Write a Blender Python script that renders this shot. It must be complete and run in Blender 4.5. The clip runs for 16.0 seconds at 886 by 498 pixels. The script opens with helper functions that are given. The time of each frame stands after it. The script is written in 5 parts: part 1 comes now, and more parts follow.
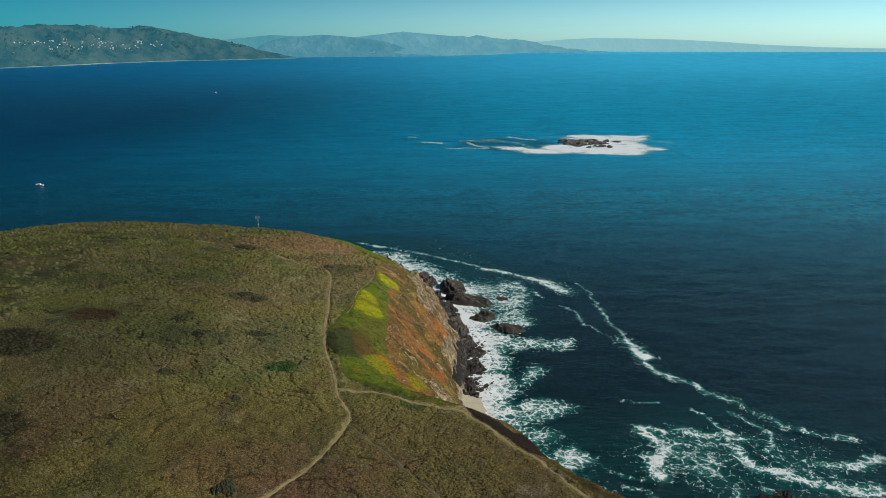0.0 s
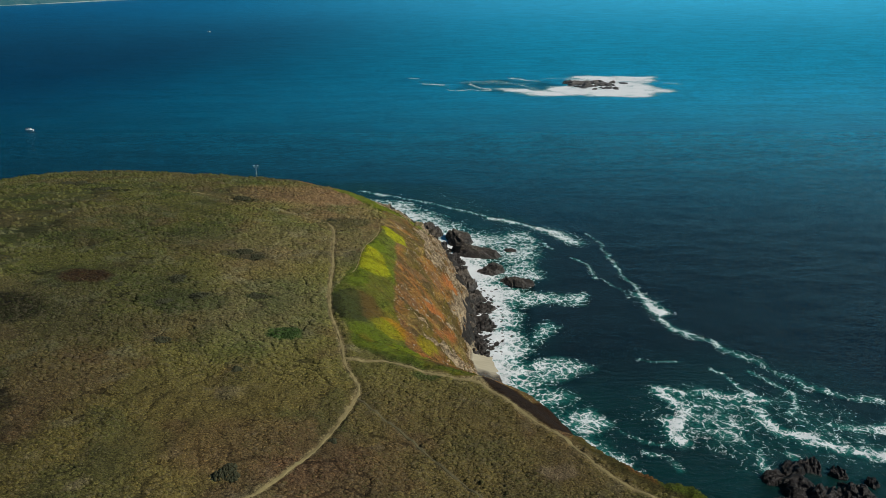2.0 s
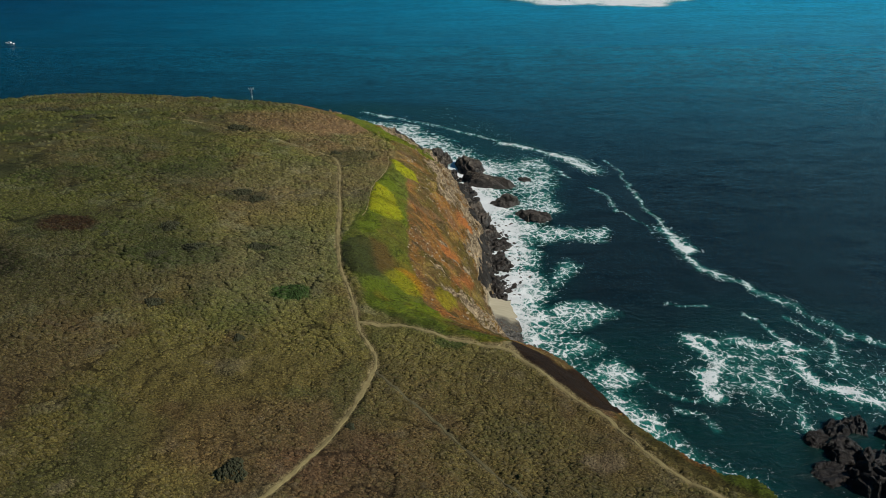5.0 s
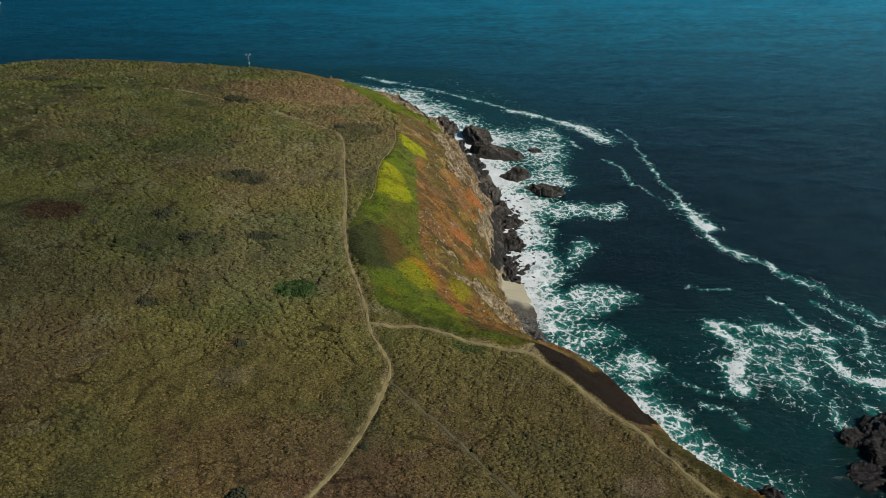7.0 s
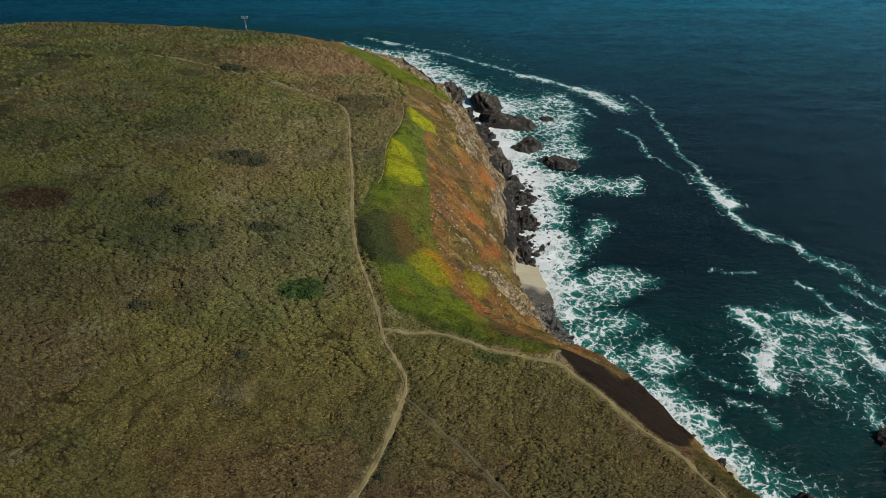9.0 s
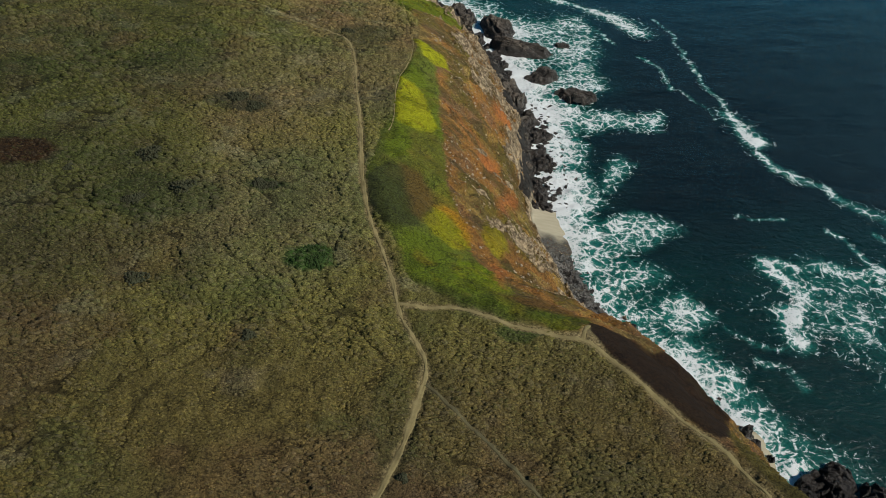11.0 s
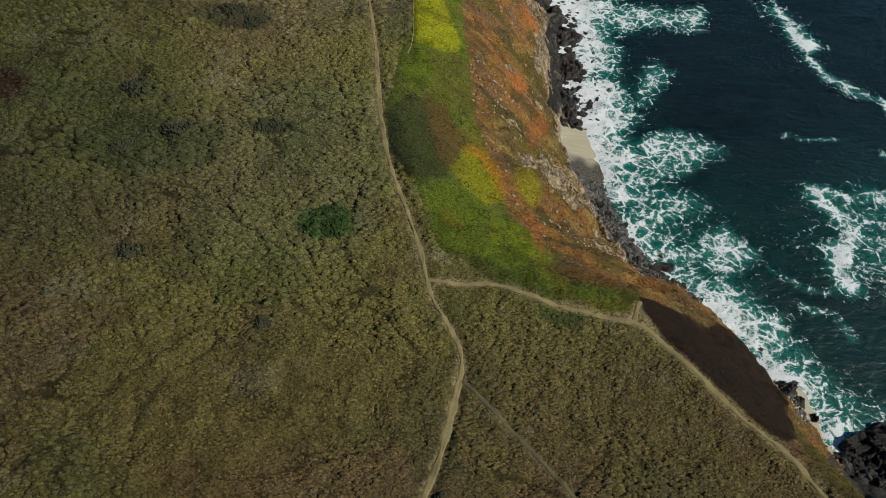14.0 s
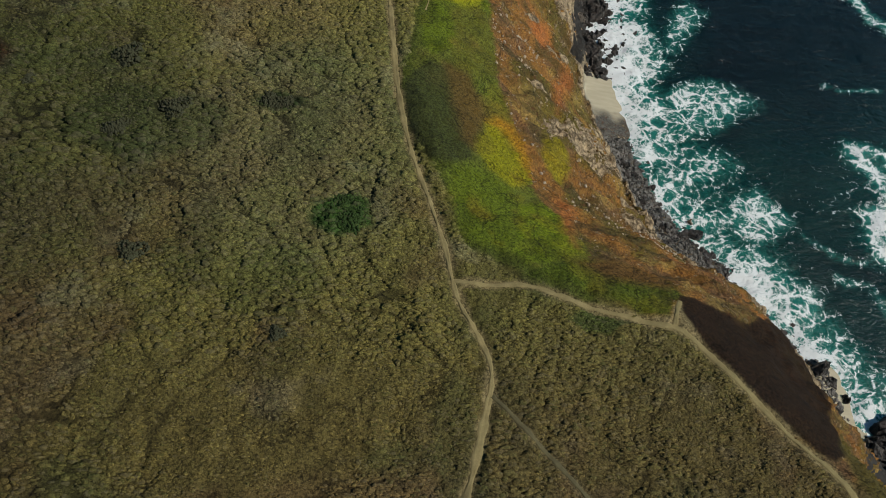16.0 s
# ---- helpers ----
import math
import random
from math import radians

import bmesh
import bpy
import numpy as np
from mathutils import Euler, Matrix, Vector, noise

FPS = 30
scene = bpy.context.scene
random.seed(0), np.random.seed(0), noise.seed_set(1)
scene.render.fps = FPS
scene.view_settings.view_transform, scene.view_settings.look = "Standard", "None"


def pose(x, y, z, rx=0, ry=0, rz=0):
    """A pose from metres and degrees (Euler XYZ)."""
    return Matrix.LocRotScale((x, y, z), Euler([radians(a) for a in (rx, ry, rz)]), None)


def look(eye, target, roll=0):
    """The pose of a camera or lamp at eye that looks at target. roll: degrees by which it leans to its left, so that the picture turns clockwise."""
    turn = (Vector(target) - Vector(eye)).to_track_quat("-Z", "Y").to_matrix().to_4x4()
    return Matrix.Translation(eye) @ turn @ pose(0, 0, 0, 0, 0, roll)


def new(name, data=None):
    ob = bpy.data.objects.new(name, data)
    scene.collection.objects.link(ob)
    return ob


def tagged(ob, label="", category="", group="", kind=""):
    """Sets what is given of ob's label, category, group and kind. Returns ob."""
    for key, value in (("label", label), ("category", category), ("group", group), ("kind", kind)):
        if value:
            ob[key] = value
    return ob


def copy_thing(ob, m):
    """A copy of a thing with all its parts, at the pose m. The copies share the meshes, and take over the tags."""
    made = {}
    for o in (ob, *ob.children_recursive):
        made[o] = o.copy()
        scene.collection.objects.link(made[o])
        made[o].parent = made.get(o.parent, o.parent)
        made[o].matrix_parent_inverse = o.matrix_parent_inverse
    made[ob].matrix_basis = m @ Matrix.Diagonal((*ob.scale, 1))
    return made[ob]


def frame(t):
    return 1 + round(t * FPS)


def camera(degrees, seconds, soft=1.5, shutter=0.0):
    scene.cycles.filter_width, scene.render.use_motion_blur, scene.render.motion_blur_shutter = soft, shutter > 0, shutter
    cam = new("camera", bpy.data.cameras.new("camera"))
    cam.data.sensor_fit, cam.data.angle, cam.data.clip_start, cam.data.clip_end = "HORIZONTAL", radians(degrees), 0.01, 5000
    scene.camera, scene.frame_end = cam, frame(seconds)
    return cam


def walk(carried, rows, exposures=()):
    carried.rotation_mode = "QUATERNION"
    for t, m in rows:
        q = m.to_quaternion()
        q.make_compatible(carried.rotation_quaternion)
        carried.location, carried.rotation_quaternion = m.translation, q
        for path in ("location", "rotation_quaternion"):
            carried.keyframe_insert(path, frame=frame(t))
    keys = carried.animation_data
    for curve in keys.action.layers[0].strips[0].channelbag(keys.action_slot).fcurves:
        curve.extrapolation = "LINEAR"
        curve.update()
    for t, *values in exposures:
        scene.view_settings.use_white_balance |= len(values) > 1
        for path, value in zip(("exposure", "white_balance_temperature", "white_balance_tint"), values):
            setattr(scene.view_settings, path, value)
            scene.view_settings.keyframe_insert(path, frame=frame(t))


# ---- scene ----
cam = camera(62.5, 16.0, soft=0.6)
METRES, EYE, TILT, LEAN, TURN = 100.0, 106.0, -15.4, 0.0, 0.0
ROWS = [
    (0.0, 0.0, 0.0, 0.0, 0.0, 0.0, -0.0),
    (0.5, -0.0075, 0.0293, 0.0087, -0.02, -0.24, 0.04),
    (1.0, -0.0152, 0.0581, 0.0157, -0.04, -1.24, 0.09),
    (1.5, -0.023, 0.0867, 0.0243, -0.06, -2.88, 0.1),
    (2.0, -0.0306, 0.1158, 0.0328, -0.08, -4.53, 0.09),
    (2.5, -0.0381, 0.1445, 0.0413, -0.08, -6.19, 0.09),
    (3.0, -0.0458, 0.1738, 0.0503, -0.09, -7.75, 0.09),
    (3.5, -0.0535, 0.2025, 0.0596, -0.11, -8.84, 0.07),
    (4.0, -0.0611, 0.2315, 0.0687, -0.13, -9.74, 0.08),
    (6.5, -0.0997, 0.376, 0.1126, -0.31, -13.78, 0.12),
    (7.0, -0.107, 0.4048, 0.122, -0.31, -14.61, 0.11),
    (7.5, -0.1141, 0.4342, 0.1312, -0.32, -15.45, 0.11),
    (8.0, -0.1213, 0.4632, 0.1408, -0.35, -16.29, 0.11),
    (8.5, -0.1282, 0.4924, 0.1504, -0.34, -17.13, 0.08),
    (9.0, -0.1354, 0.5208, 0.1591, -0.35, -18.1, 0.1),
    (11.5, -0.1728, 0.6641, 0.2089, -0.34, -26.67, -0.13),
    (12.0, -0.18, 0.6928, 0.2187, -0.33, -28.41, -0.18),
    (12.5, -0.187, 0.7217, 0.2284, -0.31, -30.12, -0.2),
    (13.0, -0.1942, 0.7509, 0.2378, -0.29, -31.84, -0.24),
    (13.5, -0.2011, 0.7799, 0.2464, -0.28, -33.55, -0.24),
    (14.0, -0.208, 0.8089, 0.2555, -0.25, -35.3, -0.23),
    (14.5, -0.2149, 0.8378, 0.2648, -0.21, -37.05, -0.23),
    (15.0, -0.2225, 0.8671, 0.2742, -0.19, -38.77, -0.24),
    (15.5, -0.2293, 0.8966, 0.2838, -0.14, -40.52, -0.23),
    (16.0, -0.2373, 0.9259, 0.2931, -0.15, -42.23, -0.24),
]
walk(cam, [(t, pose(0, 0, EYE, TILT, LEAN, TURN) @ pose(METRES * x, METRES * y, METRES * z, 90 + pitch, roll, yaw)) for t, x, y, z, yaw, pitch, roll in ROWS])

# ---------------------------------------------------------------- light
SUN_AZ, SUN_EL = 108.0, 40.0      # clockwise from the flight direction, above the horizon
world = bpy.data.worlds.new("sky")
scene.world = world
world.use_nodes = True
wn, wl = world.node_tree.nodes, world.node_tree.links
wn.clear()
sky = wn.new("ShaderNodeTexSky")
sky.sky_type, sky.sun_disc = "NISHITA", False
sky.sun_elevation, sky.sun_rotation = radians(SUN_EL), radians(SUN_AZ)
sky.air_density, sky.dust_density, sky.ozone_density = 1.0, 0.5, 2.0
way = wn.new("ShaderNodeSeparateXYZ")
wl.new(wn.new("ShaderNodeTexCoord").outputs["Generated"], way.inputs[0])
# clear deep sky away from the sun, paler sea haze towards it and low over the horizon
side = wn.new("ShaderNodeMapRange")
side.interpolation_type = "SMOOTHSTEP"
wl.new(way.outputs[0], side.inputs[0])
side.inputs[1].default_value, side.inputs[2].default_value = -0.62, 0.66
low_haze = wn.new("ShaderNodeMapRange")
low_haze.interpolation_type = "SMOOTHSTEP"
wl.new(way.outputs[2], low_haze.inputs[0])
for k, v in enumerate((0.0, 0.15, 1.0, 0.0)):
    low_haze.inputs[k + 1].default_value = v


def sky_blend(factor, low, high):
    """A blend of two colours or sockets."""
    n = wn.new("ShaderNodeMix")
    n.data_type = "RGBA"
    wl.new(factor, n.inputs[0])
    for value, socket in ((low, n.inputs[6]), (high, n.inputs[7])):
        if isinstance(value, tuple):
            socket.default_value = (*value, 1)
        else:
            wl.new(value, socket)
    return n.outputs[2]


UPPER = sky_blend(side.outputs[0], (0.006, 0.18, 0.30), (0.04, 0.57, 0.77))
LOWER = sky_blend(side.outputs[0], (0.06, 0.68, 1.05), (1.70, 2.66, 3.25))
tint = wn.new("ShaderNodeMix")
tint.data_type, tint.blend_type = "RGBA", "MULTIPLY"
tint.inputs[0].default_value = 1.0
wl.new(sky_blend(low_haze.outputs[0], UPPER, LOWER), tint.inputs[7])
back = wn.new("ShaderNodeBackground")
back.inputs[1].default_value = 0.07
wout = wn.new("ShaderNodeOutputWorld")
wl.new(sky.outputs[0], tint.inputs[6])
wl.new(tint.outputs[2], back.inputs[0])
wl.new(back.outputs[0], wout.inputs[0])

sun_lamp = bpy.data.lights.new("sun", "SUN")
sun_lamp.energy, sun_lamp.angle, sun_lamp.color = 3.2, radians(0.5), (1.0, 0.93, 0.82)
sun = new("sun", sun_lamp)
sa, se = radians(SUN_AZ), radians(SUN_EL)
SUN_DIR = Vector((math.sin(sa) * math.cos(se), math.cos(sa) * math.cos(se), math.sin(se)))
sun.matrix_world = look(SUN_DIR * 300, (0, 0, 0))

# ---------------------------------------------------------------- shape of the land
FOOT = [(150, 60), (112, 92), (88, 118), (76, 124), (63, 124), (54, 123.5), (47, 124.5), (41, 127), (37.6, 131), (36.2, 136), (35.8, 141.5), (34.4, 146), (31.2, 151.5), (28, 156), (21.5, 161),
        (15.5, 166.5), (11.8, 175), (9.3, 187), (6, 199), (5.8, 209), (8, 225), (8, 240), (5.5, 262), (1.5, 290), (-8, 320),
        (-27, 358), (-48, 374), (-75, 376), (-120, 372), (-190, 370), (-245, 330), (-270, 260), (-280, 150), (-280, -60), (150, -60)]
BRINK = [(100, 40), (60, 75), (44, 93), (38.5, 101), (35.5, 105.6), (31, 106.6), (26.8, 109), (22, 113.4), (17.6, 117.3), (10.3, 124.8), (3.5, 134), (-6.8, 136.8), (-11, 139), (-13.7, 141.2),
         (-16.9, 143.2), (-20.3, 144), (-22.5, 150), (-25.5, 160), (-28, 170), (-27.5, 180), (-25, 193), (-24, 211), (-20.5, 231), (-24.5, 255), (-35, 273),
         (-48, 294), (-66, 309), (-100, 312), (-135, 312), (-166, 324), (-192, 300), (-218, 250), (-226, 150), (-226, -20), (120, -20)]
TRAIL_MAIN = [(-44, 84), (-36, 91.5), (-32, 95.3), (-28.4, 99.5), (-25.3, 104.6), (-22.4, 111.2), (-20.6, 116), (-19.7, 119.6), (-18.8, 123.6), (-18.1, 126.2), (-18.3, 129.3), (-19.8, 132.6), (-21.6, 135.8), (-22.4, 139),
              (-23.1, 143.2), (-25.2, 150.4), (-27.5, 157.5), (-29.3, 167), (-30.2, 176), (-31.2, 187), (-33.5, 203), (-35.2, 219.5), (-37.6, 228),
              (-42.1, 232.5), (-51.1, 240.1), (-64.5, 249.4), (-78, 257), (-98, 266)]
TRAIL_BRANCH = [(-18.2, 125), (-15.5, 122.3), (-12.3, 118.5), (-8.8, 114.5), (-1, 105), (10, 92), (20, 80)]
TRAIL_BRINK = [(-22.1, 138.4), (-18.4, 138), (-13.6, 138.4), (-10, 137), (-6.3, 135.7), (-1.8, 134.7), (1.3, 133.9), (2.9, 133.8), (5.0, 132.2), (8, 128.4), (10.9, 124.4),
               (14.1, 120.6), (17.3, 117.2), (19.4, 112.6), (23.5, 106.6), (27.4, 103), (33, 99.4), (40, 92), (60, 73)]
TRAIL_SPUR = [(2.9, 133.9), (3.3, 135.2), (3.9, 136.6), (4.7, 138.0)]
TRAIL_EDGE = [(-29, 270), (-25.6, 256.8), (-24.4, 244.8), (-23, 234.5), (-22.2, 225.8), (-23.2, 216.1), (-24.7, 210.4), (-25.4, 203.4), (-25.2, 194.2), (-25.1, 188.6), (-25.9, 184.5)]
TRACK_WEST = [(-38, 100), (-42.5, 111), (-48.3, 119.4), (-52.6, 125.7), (-56.7, 132.5), (-59.7, 140.1), (-64.0, 147.2), (-72, 160), (-90, 178)]


def lattice(ix, iy, seed):
    """Repeatable random numbers 0..1 on whole coordinates."""
    v = np.sin(ix * 127.1 + iy * 311.7 + seed * 74.7) * 43758.5453
    return v - np.floor(v)


def vnoise(x, y, seed=0):
    ix, iy = np.floor(x), np.floor(y)
    fx, fy = x - ix, y - iy
    fx, fy = fx * fx * (3 - 2 * fx), fy * fy * (3 - 2 * fy)
    a, b = lattice(ix, iy, seed), lattice(ix + 1, iy, seed)
    c, d = lattice(ix, iy + 1, seed), lattice(ix + 1, iy + 1, seed)
    return (a * (1 - fx) + b * fx) * (1 - fy) + (c * (1 - fx) + d * fx) * fy


def fbm(x, y, size, seed=0, octaves=4):
    """Cloudy noise, about -1..1, whose largest lumps are size metres wide."""
    out, amp, tot, s = 0.0, 1.0, 0.0, 1.0 / size
    for k in range(octaves):
        cx, sx = math.cos(0.7 * k + seed), math.sin(0.7 * k + seed)
        out = out + amp * (vnoise((x * cx - y * sx) * s + 17 * k, (x * sx + y * cx) * s, seed + k) * 2 - 1)
        tot += amp
        amp *= 0.5
        s *= 2.07
    return out / tot * 1.6


def line_dist(X, Y, pts, closed=False):
    """Distance to a polyline."""
    best = np.full(np.shape(X), 1e9)
    ends = list(zip(pts, pts[1:] + pts[:1])) if closed else list(zip(pts, pts[1:]))
    for (ax, ay), (bx, by) in ends:
        dx, dy = bx - ax, by - ay
        u = np.clip(((X - ax) * dx + (Y - ay) * dy) / (dx * dx + dy * dy), 0, 1)
        best = np.minimum(best, (X - ax - u * dx) ** 2 + (Y - ay - u * dy) ** 2)
    return np.sqrt(best)


def inside(X, Y, pts):
    hit = np.zeros(np.shape(X), bool)
    for (ax, ay), (bx, by) in zip(pts, pts[1:] + pts[:1]):
        if ay == by:
            continue
        cross = ((ay > Y) != (by > Y)) & (X < (bx - ax) * (Y - ay) / (by - ay) + ax)
        hit ^= cross
    return hit


def signed(X, Y, pts):
    """Distance to a closed line, positive inside it."""
    d = line_dist(X, Y, pts, True)
    return np.where(inside(X, Y, pts), d, -d)


def smooth(a, b, v):
    u = np.clip((v - a) / (b - a), 0, 1)
    return u * u * (3 - 2 * u)


def rounded(pts, times=2):
    """Corner cutting of an open polyline."""
    for _ in range(times):
        out = [pts[0]]
        for (ax, ay), (bx, by) in zip(pts, pts[1:]):
            out += [(0.75 * ax + 0.25 * bx, 0.75 * ay + 0.25 * by), (0.25 * ax + 0.75 * bx, 0.25 * ay + 0.75 * by)]
        pts = out + [pts[-1]]
    return pts


def fall(X, Y):
    """0 on the plateau, rising to 1 from the brink to the cliff's foot, and the distances to both lines."""
    wx = X + fbm(X, Y, 9, 5, 3) * 0.8
    wy = Y + fbm(X, Y, 9, 6, 3) * 0.8
    top, low = signed(wx, wy, BRINK), signed(wx, wy, FOOT)
    f = np.where(top > 0, 0, np.where(low < 0, 1, -top / np.maximum(low - top, 1e-6)))
    return f, top, low


def plateau(X, Y):
    z = 37.4 - 0.075 * (X + 20) - 0.00048 * np.maximum(0, Y - 150) ** 2
    z = z - 0.0011 * np.maximum(0, -X - 100) ** 2
    return z + fbm(X, Y, 45, 2, 3) * 0.7


def trails(X, Y):
    """Depth in metres by which feet have worn the paths in."""
    d = 0.30 * np.exp(-(line_dist(X, Y, TRAIL_MAIN) / 0.75) ** 2)
    d = np.maximum(d, 0.22 * np.exp(-(line_dist(X, Y, TRAIL_BRINK) / 0.7) ** 2))
    d = np.maximum(d, 0.15 * np.exp(-(line_dist(X, Y, TRAIL_SPUR) / 0.6) ** 2))
    d = np.maximum(d, 0.15 * np.exp(-(line_dist(X, Y, TRAIL_BRANCH) / 0.6) ** 2))
    d = np.maximum(d, 0.15 * np.exp(-(line_dist(X, Y, TRAIL_EDGE) / 0.35) ** 2))
    return np.maximum(d, 0.10 * np.exp(-(line_dist(X, Y, TRACK_WEST) / 0.3) ** 2))


RUN_PATHS = [       # runs that wind through the scrub beside the trail
    [(-61.9, 169.8), (-58.6, 166.3), (-53.6, 162.0), (-52.3, 158.5)], [(-51.3, 182.3), (-47.7, 171.9), (-42.4, 164.4), (-39.5, 162.7)],
    [(-59.8, 149.7), (-55.8, 151.3), (-52.7, 148.8), (-48.8, 146.7), (-45.7, 146.1), (-41.2, 142.6), (-38.7, 140.7), (-34.7, 134.4)],
    [(-31.2, 154.6), (-31.9, 149.9), (-32.2, 143.9), (-32.2, 138.4)], [(-72.4, 162.5), (-68.8, 157.1), (-63.1, 152.8), (-59.8, 149.7), (-59.1, 144.1), (-59.9, 141.3)],
    [(-34.7, 134.4), (-28.5, 133.7), (-24.8, 131.1), (-22.4, 127.9)], [(-10.1, 132.5), (-10.8, 127.8), (-12.7, 124.0)],
    [(-38.6, 150.8), (-34.2, 145.1), (-31.6, 140.0), (-27.3, 134.7), (-22.3, 132.6)], [(-39.2, 183.1), (-36.3, 176.0), (-33.5, 168.4)],
]
RUN_LINES = [       # start, heading in degrees from straight ahead, length
    (-50, 96, 16, 34), (-62, 112, 38, 30), (-44, 128, -28, 26), (-38, 150, -22, 30), (-52, 150, 8, 40), (-66, 140, -14, 36), (-34, 104, -30, 24), (-70, 165, 30, 40),
    (-46, 178, 24, 30), (-40, 186, -40, 26), (-58, 190, -12, 44), (-80, 130, 20, 40), (-86, 160, 12, 50), (-30, 152, -50, 14), (-48, 165, 62, 18), (-60, 172, -55, 20),
    (-8, 104, 22, 26), (-2, 112, 6, 18), (6, 104, -24, 20), (-14, 126, 58, 12), (-74, 104, 4, 30), (-33, 132, -66, 22), (-54, 112, -48, 26), (-40, 112, 70, 16),
]


def runs(X, Y):
    """Narrow animal runs through the scrub: 1 in the run, 0 beside it."""
    out = np.zeros(np.shape(X))
    wob = 1.3 * fbm(X, Y, 11, 31, 3) + 0.35 * fbm(X, Y, 2.5, 32, 2)
    for x0, y0, turn, length in RUN_LINES:
        sn, cs = math.sin(math.radians(turn)), math.cos(math.radians(turn))
        u, v = (X - x0) * sn + (Y - y0) * cs, (X - x0) * cs - (Y - y0) * sn
        out = np.maximum(out, 0.8 * np.exp(-((v + wob) / 0.16) ** 2) * smooth(-1.0, 2.0, u) * smooth(length + 1, length - 4, u))
    wx, wy = X + 0.5 * fbm(X, Y, 5, 33, 3), Y + 0.5 * fbm(X, Y, 5, 34, 3)
    for pts in RUN_PATHS:
        out = np.maximum(out, np.exp(-(line_dist(wx, wy, rounded(pts)) / 0.2) ** 2))
    for size, seed in ((17, 141), (11, 142)):       # gaps where neighbouring bushes meet
        out = np.maximum(out, 0.8 * np.exp(-(fbm(X, Y, size, seed, 3) / 0.036) ** 2) * smooth(-0.15, 0.2, fbm(X, Y, 24, seed + 5, 2)))
    return out


def land(X, Y, fine=True):
    """Height of the ground."""
    X, Y = np.asarray(X, float), np.asarray(Y, float)
    f, top, low = fall(X, Y)
    p = plateau(X, Y)
    beach = np.maximum(smooth(158, 163, Y) * smooth(212, 208, Y) * (X < 40), smooth(147, 144, Y) * smooth(35, 37, X) * smooth(51, 47, X))
    foot = 0.5 + 1.0 * beach
    bulge = 1.55 - 0.85 * smooth(18, 30, X) * smooth(128, 118, Y)      # the slope breaks off sharply round the cove
    z = foot + (p - foot) * (1 - f ** bulge)
    z = np.where(low < 0, foot + (0.55 - (0.30 - 0.07 * smooth(195, 190, Y)) * beach) * low, z)
    if fine:
        flat = smooth(0.12, 0.0, f)
        steep = smooth(0.06, 0.5, f) * (low > 0)
        crag = smooth(0.55, 0.9, f) * (low > 0) * smooth(0, 2.5, low) * (0.25 + 0.75 * smooth(203, 213, Y))
        ridge = 1 - np.abs(fbm(X * 0.5, Y * 1.1, 8, 11, 5))
        z = z + steep * (ridge - 0.6) * 2.4 + crag * (1 - np.abs(fbm(X * 0.7, Y, 5, 12, 5)) - 0.6) * 3.4
        z = z + steep * (fbm(X * 0.7, Y, 1.8, 13, 3) * 0.5 + (0.45 - np.abs(fbm(X * 0.6, Y * 1.1, 3.2, 14, 4))) * 1.1)
        z = z + flat * (fbm(X, Y, 7, 3, 3) * 0.25 + fbm(X, Y, 2.4, 9, 3) * 0.26 + fbm(X, Y, 1.1, 4, 3) * 0.14)
        z = z - trails(X, Y) - 0.2 * flat * runs(X, Y)
    return z
# ---------------------------------------------------------------- end of the land's shape

# ---------------------------------------------------------------- helpers of this scene
def raw_mesh(name, co, faces):
    """A mesh from arrays: co n x 3, faces m x k (k = 3 or 4)."""
    me = bpy.data.meshes.new(name)
    co, faces = np.asarray(co, np.float32), np.asarray(faces, np.int32)
    k = faces.shape[1]
    me.vertices.add(len(co))
    me.vertices.foreach_set("co", co.ravel())
    me.loops.add(faces.size)
    me.loops.foreach_set("vertex_index", faces.ravel())
    me.polygons.add(len(faces))
    me.polygons.foreach_set("loop_start", np.arange(0, faces.size, k, dtype=np.int32))
    me.update(calc_edges=True)
    return me


def put_attr(me, name, values):
    values = np.asarray(values, np.float32)
    if values.ndim == 2:
        a = me.attributes.new(name, "FLOAT_COLOR", "POINT")
        a.data.foreach_set("color", np.concatenate([values, np.ones((len(values), 1), np.float32)], 1).ravel())
    else:
        a = me.attributes.new(name, "FLOAT", "POINT")
        a.data.foreach_set("value", values.ravel())


def shade_smooth(me):
    me.polygons.foreach_set("use_smooth", np.ones(len(me.polygons), bool))


def grid_faces(nx, ny):
    i = np.arange(nx * ny).reshape(ny, nx)
    return np.stack([i[:-1, :-1], i[:-1, 1:], i[1:, 1:], i[1:, :-1]], -1).reshape(-1, 4)


def compact(co, faces, *attrs):
    """Drops the points that no face uses."""
    used = np.zeros(len(co), bool)
    used[faces.ravel()] = True
    where = np.cumsum(used) - 1
    return co[used], where[faces], [a[used] for a in attrs]


def part(name, bm, material, parent=None, label="", smooth_faces=False):
    me = bpy.data.meshes.new(name)
    bm.to_mesh(me)
    bm.free()
    if smooth_faces:
        shade_smooth(me)
    me.materials.append(material)
    ob = new(name, me)
    ob.parent = parent
    if label:
        tagged(ob, label)
    return ob


def box(bm, x0, x1, y0, y1, z0, z1):
    v = [bm.verts.new(p) for p in ((x0, y0, z0), (x1, y0, z0), (x1, y1, z0), (x0, y1, z0), (x0, y0, z1), (x1, y0, z1), (x1, y1, z1), (x0, y1, z1))]
    for f in ((3, 2, 1, 0), (4, 5, 6, 7), (0, 1, 5, 4), (1, 2, 6, 5), (2, 3, 7, 6), (3, 0, 4, 7)):
        bm.faces.new([v[i] for i in f])
    return v


